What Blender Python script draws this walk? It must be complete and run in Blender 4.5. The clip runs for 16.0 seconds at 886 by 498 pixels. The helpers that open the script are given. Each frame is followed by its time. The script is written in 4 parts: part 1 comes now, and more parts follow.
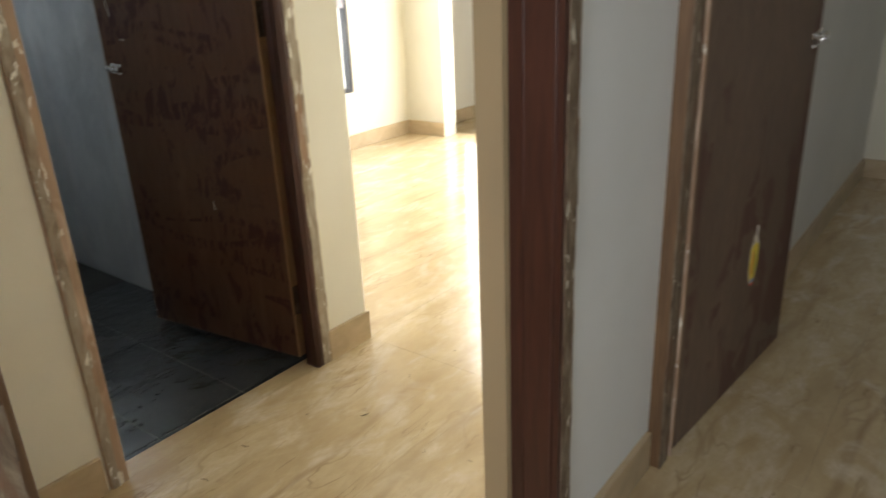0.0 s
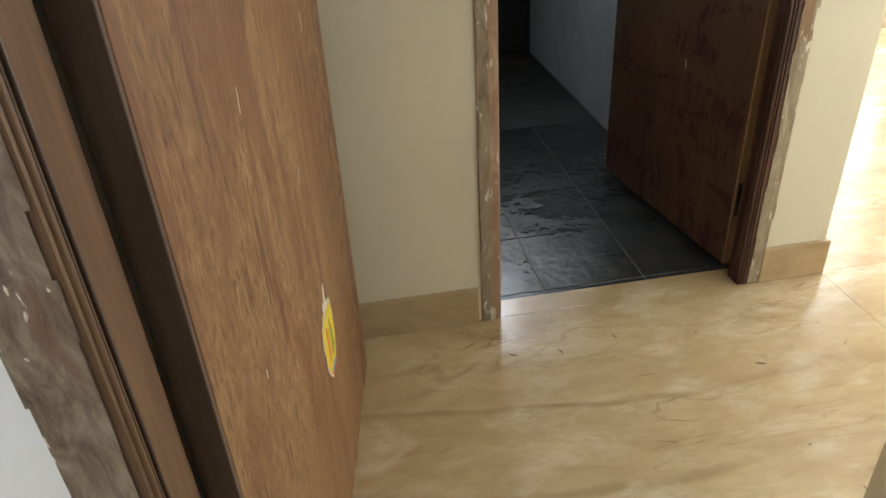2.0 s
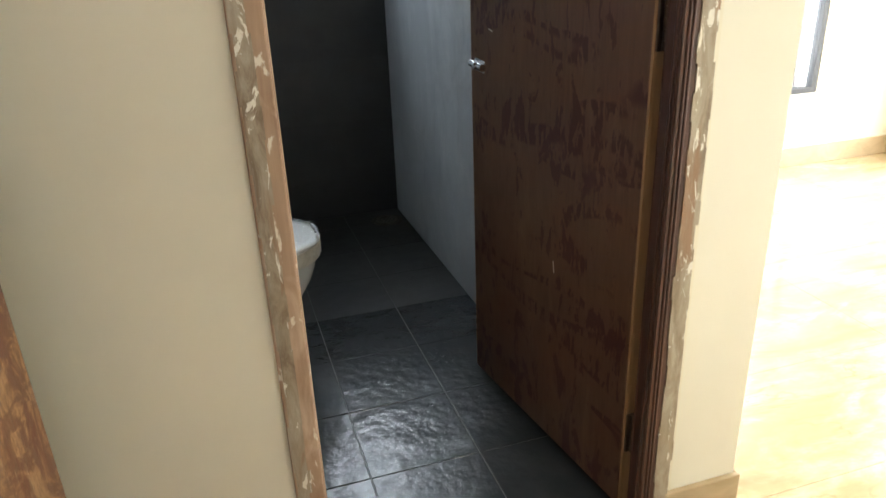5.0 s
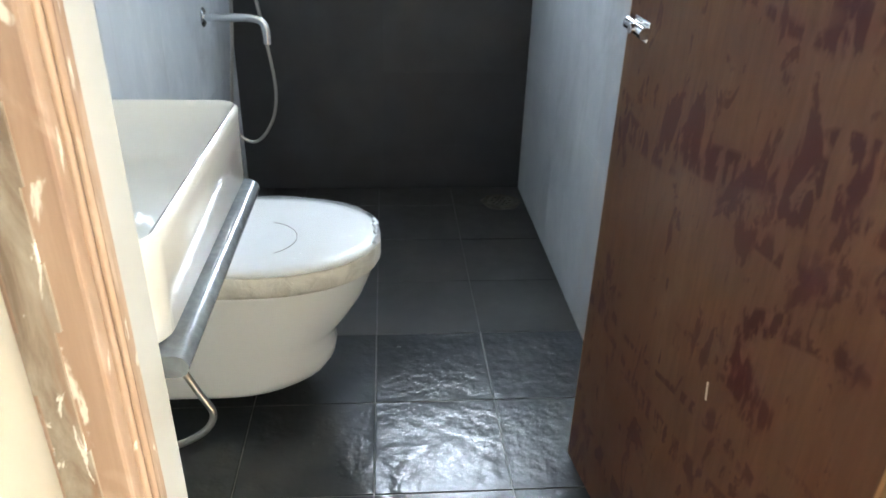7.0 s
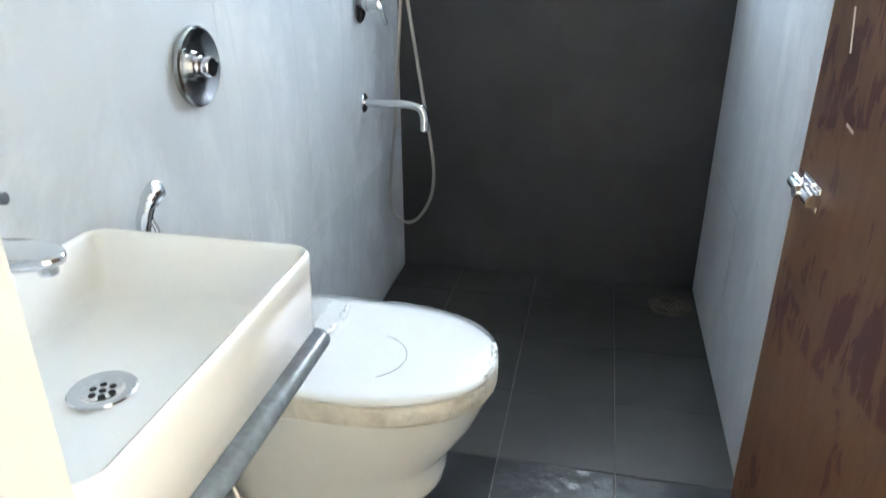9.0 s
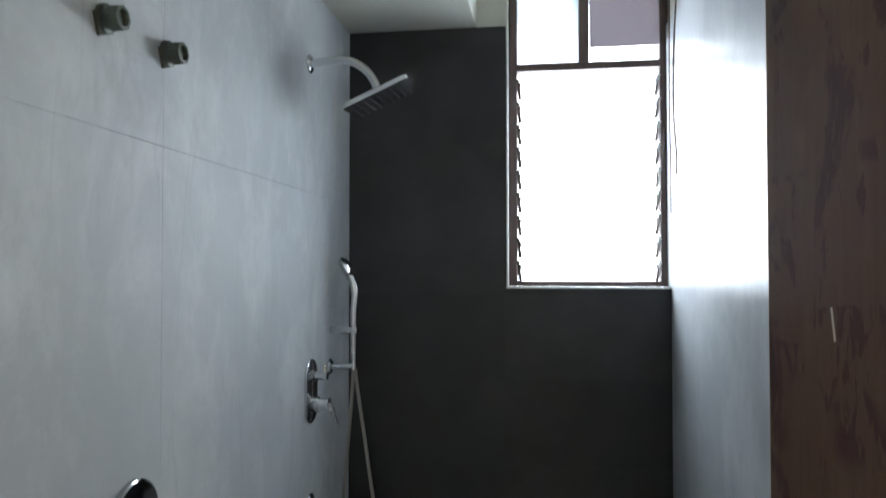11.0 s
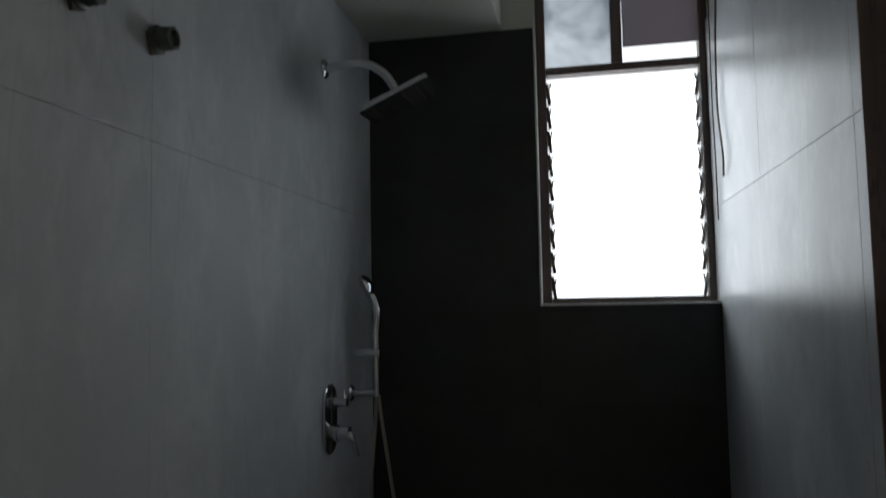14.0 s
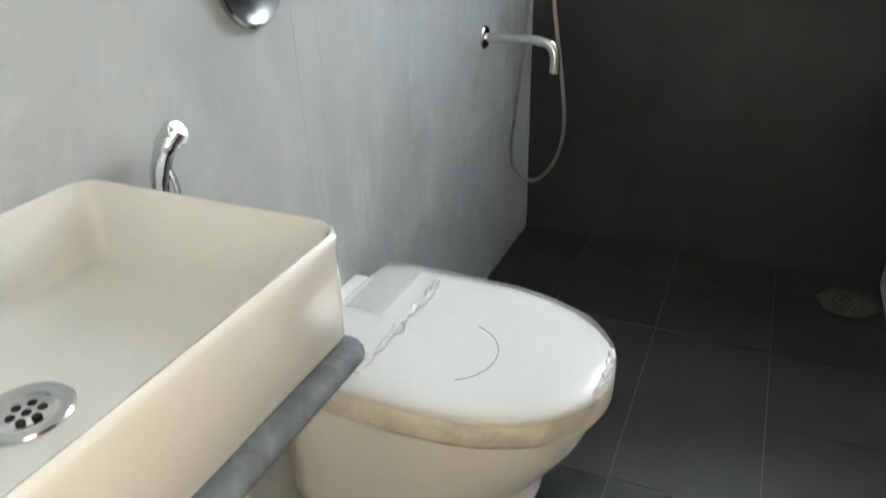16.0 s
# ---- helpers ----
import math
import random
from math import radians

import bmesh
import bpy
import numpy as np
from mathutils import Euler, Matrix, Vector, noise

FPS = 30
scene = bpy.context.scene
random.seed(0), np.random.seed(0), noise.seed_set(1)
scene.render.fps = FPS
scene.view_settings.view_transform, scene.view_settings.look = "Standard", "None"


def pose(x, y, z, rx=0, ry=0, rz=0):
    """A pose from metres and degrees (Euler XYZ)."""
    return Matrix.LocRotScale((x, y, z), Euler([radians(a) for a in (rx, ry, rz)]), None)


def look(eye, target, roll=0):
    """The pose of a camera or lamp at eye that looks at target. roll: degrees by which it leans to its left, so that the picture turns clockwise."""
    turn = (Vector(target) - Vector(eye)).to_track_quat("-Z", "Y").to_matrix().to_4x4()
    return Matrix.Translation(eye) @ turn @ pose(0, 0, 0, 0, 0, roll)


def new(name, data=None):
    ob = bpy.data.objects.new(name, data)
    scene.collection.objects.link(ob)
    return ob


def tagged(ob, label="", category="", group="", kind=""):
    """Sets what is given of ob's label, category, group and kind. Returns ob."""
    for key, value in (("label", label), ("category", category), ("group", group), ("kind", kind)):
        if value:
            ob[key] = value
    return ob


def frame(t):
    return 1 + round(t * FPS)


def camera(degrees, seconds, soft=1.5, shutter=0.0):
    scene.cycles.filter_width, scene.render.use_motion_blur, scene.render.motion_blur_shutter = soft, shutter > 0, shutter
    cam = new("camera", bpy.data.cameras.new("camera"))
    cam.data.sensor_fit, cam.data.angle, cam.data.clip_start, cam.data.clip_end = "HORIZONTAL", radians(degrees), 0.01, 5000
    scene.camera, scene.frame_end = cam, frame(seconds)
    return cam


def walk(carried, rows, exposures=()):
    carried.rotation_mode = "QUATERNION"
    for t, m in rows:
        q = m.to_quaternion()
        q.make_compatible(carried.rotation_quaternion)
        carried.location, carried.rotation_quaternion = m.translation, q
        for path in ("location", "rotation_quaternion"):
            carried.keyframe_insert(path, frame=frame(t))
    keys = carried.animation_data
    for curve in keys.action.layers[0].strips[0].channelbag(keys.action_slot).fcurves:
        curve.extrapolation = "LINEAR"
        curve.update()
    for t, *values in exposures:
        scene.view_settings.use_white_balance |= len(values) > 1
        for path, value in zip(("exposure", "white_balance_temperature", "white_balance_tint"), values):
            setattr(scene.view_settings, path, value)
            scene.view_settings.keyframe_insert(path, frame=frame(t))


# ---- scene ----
cam = camera(63.7, 16.0, soft=1.5, shutter=0.3)
PATH = [
    (0, (-0.64, -1.65, 1.222), (0.826, -0.497, 0.501), -2.6),
    (0.5, (-0.551, -1.571, 1.196), (0.637, -0.194, 0.364), -2.2),
    (1, (-0.448, -1.531, 1.191), (0.47, -0.025, 0.248), -1.3),
    (1.5, (-0.341, -1.53, 1.186), (0.167, 0.128, 0.19), 0.2),
    (2, (-0.298, -1.523, 1.179), (-0.066, 0.168, 0.137), -3.4),
    (2.5, (-0.315, -1.475, 1.179), (-0.094, 0.201, 0.109), -4.6),
    (3, (-0.341, -1.374, 1.204), (0.179, 0.242, 0.147), -3.8),
    (3.5, (-0.335, -1.313, 1.229), (0.35, 0.288, 0.245), -3.2),
    (4, (-0.228, -1.225, 1.231), (0.503, 0.402, 0.325), -2.4),
    (4.5, (-0.092, -1.149, 1.262), (0.564, 0.557, 0.45), -1.4),
    (4.7, (-0.062, -1.124, 1.264), (0.543, 0.616, 0.484), -1.9),
    (6.8, (0.218, -0.458, 1.182), (0.466, 1.317, 0.294), 2.2),
    (7, (0.248, -0.406, 1.175), (0.401, 1.359, 0.248), 1.7),
    (7.5, (0.296, -0.28, 1.162), (0.318, 1.455, 0.166), 1.2),
    (8, (0.366, -0.219, 1.186), (0.252, 1.502, 0.173), 1.7),
    (8.5, (0.397, -0.179, 1.222), (0.089, 1.549, 0.263), 0.9),
    (9, (0.39, -0.161, 1.268), (0.003, 1.619, 0.442), -0.3),
    (9.5, (0.388, -0.145, 1.314), (-0.013, 1.715, 0.698), 0.3),
    (10, (0.383, -0.131, 1.371), (0.012, 1.795, 0.982), 1.0),
    (10.2, (0.385, -0.121, 1.392), (0.029, 1.824, 1.092), 1.0),
    (12.3, (0.384, -0.13, 1.575), (0.183, 1.811, 2.013), -1.6),
    (12.5, (0.417, -0.131, 1.577), (0.182, 1.8, 2.041), -1.8),
    (13, (0.445, -0.096, 1.564), (0.112, 1.816, 2.047), -1.3),
    (13.5, (0.417, -0.012, 1.504), (0.036, 1.91, 1.905), -0.8),
    (14, (0.378, 0.049, 1.426), (0.0, 2.008, 1.569), -1.1),
    (14.5, (0.355, 0.098, 1.368), (-0.05, 2.054, 1.264), -1.5),
    (15, (0.326, 0.146, 1.274), (-0.206, 2.036, 0.89), -1.2),
    (15.2, (0.336, 0.145, 1.259), (-0.28, 1.977, 0.745), -1.6),
    (15.5, (0.335, 0.162, 1.209), (-0.358, 1.906, 0.518), -1.5),
    (16, (0.37, 0.158, 1.169), (-0.367, 1.756, 0.22), -1.8),
]
EXPOSURE = [
    (0, -0.85, 6500, 10), (1.0, -1.2, 6500, 10), (1.5, -1.25, 6500, 10), (2.0, -0.65, 6400, 10), (2.5, -0.36, 6400, 10), (3.5, -0.5, 6300, 10), (4.7, -0.33, 6200, 10), (6.8, 1.15, 5900, 10), (8.0, 1.25, 5800, 10),
    (9.0, 1.4, 5900, 10), (10.2, 1.6, 5900, 10), (10.9, 0.0, 6100, 10), (11.6, -1.9, 6400, 10), (12.3, -2.55, 6500, 10), (13.0, -2.92, 6500, 10), (13.5, -2.9, 6500, 10), (14.0, -2.5, 6500, 10), (14.5, -1.25, 6500, 10), (15.0, 0.35, 6750, 10), (15.5, 0.85, 6650, 10), (16, 0.9, 6650, 10),
]
walk(cam, [(t, look(eye, target, roll)) for t, eye, target, roll in PATH], EXPOSURE)

# ---- world and large lights ----
world = bpy.data.worlds.new("sky")
scene.world = world
world.use_nodes = True
wn = world.node_tree
sky = wn.nodes.new("ShaderNodeTexSky")
sky.sky_type, sky.sun_disc = "NISHITA", False
sky.sun_elevation, sky.sun_rotation = radians(48), radians(200)
wn.links.new(sky.outputs[0], wn.nodes["Background"].inputs[0])
wn.nodes["Background"].inputs[1].default_value = 0.12


def area_light(name, eye, target, w, h, power, colour):
    data = bpy.data.lights.new(name, "AREA")
    data.shape, data.size, data.size_y, data.energy, data.color = "RECTANGLE", w, h, power, colour
    ob = new(name, data)
    ob.matrix_world = look(eye, target)
    return ob


sun = new("sun", bpy.data.lights.new("sun", "SUN"))
sun.data.energy, sun.data.angle, sun.data.color = 2.5, radians(0.5), (1.0, 0.95, 0.86)
sun.matrix_world = look((0, 0, 0), (0.25, 0.62, -0.75))
area_light("bathroom_window_daylight", (-0.45, 3.40, 1.95), (0.78, 2.20, 1.80), 0.55, 0.6, 48, (0.84, 0.93, 1.0))
area_light("bathroom_louvre_daylight", (0.533, 2.572, 1.80), (0.533, 0.0, 1.70), 0.50, 0.74, 11, (0.84, 0.93, 1.0))
area_light("balcony_daylight", (4.02, 0.65, 1.15), (0.0, 0.65, 1.0), 2.2, 2.1, 210, (1.0, 0.98, 0.94))
area_light("bedroom_window_daylight", (2.6, 2.36, 1.3), (2.6, 0.0, 0.9), 1.2, 1.7, 60, (1.0, 0.98, 0.95))
# Last lamp is an added fill for the corridor, behind the camera.
area_light("corridor_fill_light", (-2.3, -1.95, 1.5), (2.0, -1.95, 1.0), 1.0, 1.2, 60, (0.95, 0.97, 1.0))

# ---- materials ----


class Mat:
    """A node material with a few shorthand calls."""

    def __init__(self, name, rough=0.5, metal=0.0, shared=False):
        self.m = bpy.data.materials.new(name)
        self.m.use_nodes = True
        self.t = self.m.node_tree
        self.b = self.t.nodes["Principled BSDF"]
        self.b.inputs["Roughness"].default_value = rough
        self.b.inputs["Metallic"].default_value = metal
        self.where = self.t.nodes.new("ShaderNodeNewGeometry").outputs["Position"] if shared else self.t.nodes.new("ShaderNodeTexCoord").outputs["Object"]

    def link(self, a, b):
        self.t.links.new(a, b)

    def place(self, scale=(1, 1, 1), turn=(0, 0, 0)):
        n = self.t.nodes.new("ShaderNodeMapping")
        n.inputs["Scale"].default_value = scale
        n.inputs["Rotation"].default_value = [radians(a) for a in turn]
        self.link(self.where, n.inputs["Vector"])
        return n.outputs[0]

    def noise(self, scale, detail=4, stretch=(1, 1, 1), warp=0.0, rough=0.55, turn=(0, 0, 0)):
        n = self.t.nodes.new("ShaderNodeTexNoise")
        n.inputs["Scale"].default_value = scale
        n.inputs["Detail"].default_value = detail
        n.inputs["Roughness"].default_value = rough
        n.inputs["Distortion"].default_value = warp
        self.link(self.place(stretch, turn), n.inputs["Vector"])
        return n.outputs["Fac"]

    def ramp(self, fac, stops):
        n = self.t.nodes.new("ShaderNodeValToRGB")
        e = n.color_ramp.elements
        e.remove(e[1])
        for i, (p, c) in enumerate(stops):
            el = e.new(p) if i else e[0]
            el.position = p
            el.color = (*c, 1) if isinstance(c, tuple) else (c, c, c, 1)
        self.link(fac, n.inputs[0])
        return n.outputs[0]

    def mix(self, fac, a, b, how="MIX"):
        n = self.t.nodes.new("ShaderNodeMix")
        n.data_type, n.blend_type = "RGBA", how
        for v, s in ((fac, n.inputs[0]), (a, n.inputs[6]), (b, n.inputs[7])):
            if isinstance(v, tuple):
                s.default_value = (*v, 1)
            elif isinstance(v, (int, float)):
                s.default_value = v
            else:
                self.link(v, s)
        return n.outputs[2]

    def random(self):
        return self.t.nodes.new("ShaderNodeObjectInfo").outputs["Random"]

    def base(self, c):
        if isinstance(c, tuple):
            self.b.inputs["Base Color"].default_value = (*c, 1)
        else:
            self.link(c, self.b.inputs["Base Color"])
        return self

    def rough(self, s):
        self.link(s, self.b.inputs["Roughness"])
        return self

    def bump(self, h, strength=0.2, depth=0.002):
        n = self.t.nodes.new("ShaderNodeBump")
        n.inputs["Strength"].default_value = strength
        n.inputs["Distance"].default_value = depth
        old = self.b.inputs["Normal"].links
        if old:
            self.link(old[0].from_socket, n.inputs["Normal"])
        self.link(h, n.inputs["Height"])
        self.link(n.outputs[0], self.b.inputs["Normal"])
        return self


def paint(name, colour, rough=0.6):
    k = Mat(name, rough)
    c2 = tuple(v * 0.92 for v in colour)
    k.base(k.mix(k.ramp(k.noise(2.2, 5), [(0.35, 0.0), (0.7, 1.0)]), colour, c2))
    k.bump(k.noise(160, 3), 0.12, 0.001).bump(k.noise(9, 3), 0.15, 0.004)
    return k.m


CREAM = paint("cream_wall_paint", (0.76, 0.725, 0.61), 0.4)
PALE = paint("pale_wall_paint", (0.78, 0.765, 0.675), 0.4)
WHITE = paint("white_wall_paint", (0.74, 0.75, 0.74))
PLASTER = paint("white_plaster", (0.60, 0.605, 0.59))
CEIL = paint("ceiling_paint", (0.78, 0.77, 0.70))
BATHPAINT = paint("bathroom_wall_paint", (0.59, 0.59, 0.525))


def marble():
    k = Mat("beige_marble", 0.16, shared=True)
    soft = k.ramp(k.noise(2.6, 6, (0.5, 1.7, 1), 0.8), [(0.3, (0.485, 0.37, 0.205)), (0.52, (0.570, 0.455, 0.272)), (0.75, (0.665, 0.57, 0.39))])
    w = k.t.nodes.new("ShaderNodeTexWave")
    w.wave_type, w.bands_direction = "BANDS", "Y"
    w.inputs["Scale"].default_value = 1.1
    w.inputs["Distortion"].default_value = 7.5
    w.inputs["Detail"].default_value = 5
    w.inputs["Detail Scale"].default_value = 1.6
    k.link(k.place((0.30, 1.0, 1.0), (0, 0, 4)), w.inputs["Vector"])
    band = k.ramp(w.outputs["Fac"], [(0.0, 0.75), (0.02, 0.3), (0.06, 0.0), (0.5, 0.0), (0.8, 0.2), (1.0, 0.0)])
    patch = k.ramp(k.noise(1.7, 3), [(0.42, 0.15), (0.62, 1.0)])
    vein = k.mix(1.0, band, patch, "MULTIPLY")
    c = k.mix(vein, soft, (0.29, 0.195, 0.105))
    thin = k.ramp(k.noise(1.7, 4, (0.5, 1.7, 1), 1.0, 0.55), [(0.490, 0.0), (0.5, 0.45), (0.510, 0.0)])
    thin2 = k.mix(1.0, thin, k.ramp(k.noise(2.3, 2, (1, 1, 1.7)), [(0.44, 0.0), (0.55, 1.0)]), "MULTIPLY")
    c = k.mix(thin2, c, (0.27, 0.17, 0.09))
    cloud = k.ramp(k.noise(5, 6, (0.7, 1.3, 1), 0.9, 0.62), [(0.5, 0.0), (0.66, 0.6)])
    c = k.mix(cloud, c, (0.74, 0.66, 0.52))
    mottle = k.ramp(k.noise(8, 7, (0.6, 1.3, 1), 0.6, 0.7), [(0.46, 0.0), (0.62, 0.5)])
    c = k.mix(mottle, c, (0.43, 0.315, 0.165))
    speck = k.ramp(k.noise(34, 6, (0.6, 1.4, 1), 0.8, 0.7), [(0.4, 0.0), (0.7, 0.5)])
    c = k.mix(speck, c, (0.43, 0.32, 0.185))
    hair = k.ramp(k.noise(2.6, 4, (0.4, 2.0, 1), 1.0, 0.55), [(0.493, 0.0), (0.5, 0.7), (0.507, 0.0)])
    hair = k.mix(1.0, hair, k.ramp(k.noise(2.9, 2, (1.3, 0.8, 1)), [(0.52, 0.0), (0.6, 1.0)]), "MULTIPLY")
    c = k.mix(hair, c, (0.25, 0.165, 0.09))
    c = k.mix(k.ramp(k.random(), [(0.0, 0.0), (1.0, 0.16)]), c, (0.45, 0.33, 0.19))
    k.base(c)
    k.rough(k.ramp(k.noise(7, 4), [(0.3, 0.10), (0.7, 0.20)]))
    k.bump(k.noise(1.6, 3), 0.05, 0.01)
    return k.m


MARBLE = marble()


def skirting_stone():
    k = Mat("skirting_marble", 0.3)
    c = k.ramp(k.noise(6, 6, (1, 1, 1.6), 0.9), [(0.3, (0.40, 0.31, 0.19)), (0.55, (0.50, 0.39, 0.25)), (0.75, (0.55, 0.45, 0.31))])
    k.base(c).bump(k.noise(60, 3), 0.1, 0.001)
    return k.m


SKIRT = skirting_stone()


def slate(name, dark, light, rough, relief, cloud=1.0):
    k = Mat(name, rough, shared=True)
    c = k.ramp(k.noise(5, 6, warp=0.4), [(0.25, dark), (0.75, light)])
    dust = k.ramp(k.noise(2.1, 5), [(0.5, 0.0), (0.8, 0.28 * cloud)])
    c = k.mix(dust, c, tuple(min(1, v * 2.1 + 0.01) for v in light))
    c = k.mix(k.ramp(k.random(), [(0, 0.0), (1, 0.42)]), c, tuple(v * 0.6 for v in dark))
    k.base(c)
    k.rough(k.ramp(k.noise(18, 4), [(0.3, rough), (0.7, rough + 0.085)]))
    if relief:
        k.bump(k.noise(9, 2, warp=0.4), 0.24 * relief, 0.010)
        k.bump(k.noise(30, 3, (1, 0.8, 1), 0.5), 0.34 * relief, 0.004)
        k.bump(k.noise(80, 2), 0.1 * relief, 0.001)
    return k.m




def slate_floor():
    """Hammered slate-look porcelain, half glossy."""
    k = Mat("dark_slate_floor_tile", 0.24, shared=True)
    c = k.ramp(k.noise(6, 6), [(0.3, (0.030, 0.033, 0.035)), (0.7, (0.055, 0.060, 0.063))])
    c = k.mix(k.ramp(k.random(), [(0, 0.0), (1, 0.35)]), c, (0.022, 0.024, 0.025))
    k.base(c)
    k.rough(k.ramp(k.noise(16, 4), [(0.3, 0.20), (0.7, 0.26)]))
    k.bump(k.noise(11, 2), 0.40, 0.010)
    k.bump(k.noise(32, 2), 0.65, 0.004)
    return k.m


SLATE_FLOOR = slate_floor()
# Darker, rougher version of the floor slate for the rear rows.
SLATE_DULL = slate("dull_slate_floor_tile", (0.022, 0.022, 0.020), (0.040, 0.040, 0.036), 0.42, 0.4, 0.5)
SLATE_WALL = slate("dark_slate_wall_tile", (0.023, 0.023, 0.025), (0.044, 0.044, 0.047), 0.45, 0.10, 0.8)


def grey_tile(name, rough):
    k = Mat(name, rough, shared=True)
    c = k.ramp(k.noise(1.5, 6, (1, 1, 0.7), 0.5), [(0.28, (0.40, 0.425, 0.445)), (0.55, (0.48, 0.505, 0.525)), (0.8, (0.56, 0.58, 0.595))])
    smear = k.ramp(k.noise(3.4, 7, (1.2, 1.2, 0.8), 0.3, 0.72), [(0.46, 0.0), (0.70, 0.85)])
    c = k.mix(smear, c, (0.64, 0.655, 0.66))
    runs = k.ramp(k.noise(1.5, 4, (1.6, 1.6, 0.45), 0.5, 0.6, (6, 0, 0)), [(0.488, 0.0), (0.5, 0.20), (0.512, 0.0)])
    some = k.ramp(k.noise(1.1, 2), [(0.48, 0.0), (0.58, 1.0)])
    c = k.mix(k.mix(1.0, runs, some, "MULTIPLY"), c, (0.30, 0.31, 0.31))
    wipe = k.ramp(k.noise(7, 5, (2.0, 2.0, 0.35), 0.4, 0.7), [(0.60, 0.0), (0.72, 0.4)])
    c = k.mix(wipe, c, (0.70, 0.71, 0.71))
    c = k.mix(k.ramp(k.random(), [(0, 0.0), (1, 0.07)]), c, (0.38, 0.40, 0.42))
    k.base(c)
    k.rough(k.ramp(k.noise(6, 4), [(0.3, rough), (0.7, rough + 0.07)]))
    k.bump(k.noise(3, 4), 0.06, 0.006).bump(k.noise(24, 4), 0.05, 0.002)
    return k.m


# One tile, two roughnesses: only the right wall is to reflect the window.
MATTE_TILE = grey_tile("matte_light_grey_cement_tile", 0.56)
GLOSSY_TILE = grey_tile("glossy_light_grey_cement_tile", 0.29)
GROUT = Mat("grout", 0.85)
GROUT.base(GROUT.ramp(GROUT.noise(40, 4), [(0.3, (0.10, 0.10, 0.098)), (0.8, (0.22, 0.22, 0.21))]))
GROUT = GROUT.m
LIGHTGROUT = Mat("light_grout", 0.85)
LIGHTGROUT.base(LIGHTGROUT.ramp(LIGHTGROUT.noise(30, 4), [(0.3, (0.24, 0.25, 0.25)), (0.8, (0.40, 0.41, 0.41))]))
LIGHTGROUT = LIGHTGROUT.m
DARKGROUT = Mat("dark_grout", 0.85)
DARKGROUT.base(DARKGROUT.ramp(DARKGROUT.noise(30, 4), [(0.3, (0.018, 0.018, 0.018)), (0.8, (0.036, 0.036, 0.035))]))
DARKGROUT = DARKGROUT.m


def plywood(name, light, mid, stain, amount, blot=(3.0, 1.2), rough=0.5, strength=0.8, dashes=0.0):
    """Ply veneer with upright grain and reddish polish stains; local x runs across the leaf, z up."""
    k = Mat(name, rough)
    grain = k.noise(20, 6, (4, 4, 0.50), 1.0, 0.75)
    c = k.ramp(grain, [(0.40, mid), (0.5, tuple((a + b) / 2 for a, b in zip(light, mid))), (0.60, light)])
    pores = k.ramp(k.noise(46, 5, (3, 3, 0.22), 0.6, 0.7), [(0.50, 0.0), (0.66, 0.6)])
    c = k.mix(pores, c, tuple(v * 0.55 for v in mid))
    shade = k.ramp(k.noise(1.6, 4, (1.4, 1.4, 0.6), 0.4), [(0.38, 0.0), (0.68, 0.5)])
    c = k.mix(shade, c, tuple(v * 0.7 for v in mid))
    dabs = k.ramp(k.noise(blot[0], 3, (2.2, 2.2, blot[1]), 0.5, 0.6), [(0.53 - amount, 0.0), (0.575 - amount, 1.0)])
    gate = k.ramp(k.noise(5.2, 3, (1.2, 1.2, 1.0), 0.9), [(0.50 - amount, 0.0), (0.54 - amount, 1.0)])
    c = k.mix(k.mix(1.0, k.mix(1.0, dabs, gate, "MULTIPLY"), (strength, strength, strength), "MULTIPLY"), c, stain)
    if dashes:
        d = k.ramp(k.noise(17, 2, (2.4, 2.4, 0.55), 0.4, 0.5, (0, 14, 0)), [(0.56, 0.0), (0.60, dashes)])
        where = k.ramp(k.noise(3.4, 2, (1.6, 1.6, 0.8), 0.5), [(0.52, 0.0), (0.57, 1.0)])
        c = k.mix(k.mix(1.0, d, where, "MULTIPLY"), c, stain)
    wear = k.ramp(k.noise(26, 5, (2, 2, 0.3), 0.4), [(0.68, 0.0), (0.74, 0.4)])
    c = k.mix(wear, c, tuple(min(1, v * 1.5) for v in light))
    k.base(c)
    k.rough(k.ramp(grain, [(0.3, rough - 0.1), (0.7, rough + 0.1)]))
    k.bump(grain, 0.3, 0.0015).bump(k.noise(90, 3, (3, 3, 0.2)), 0.2, 0.0008)
    return k.m




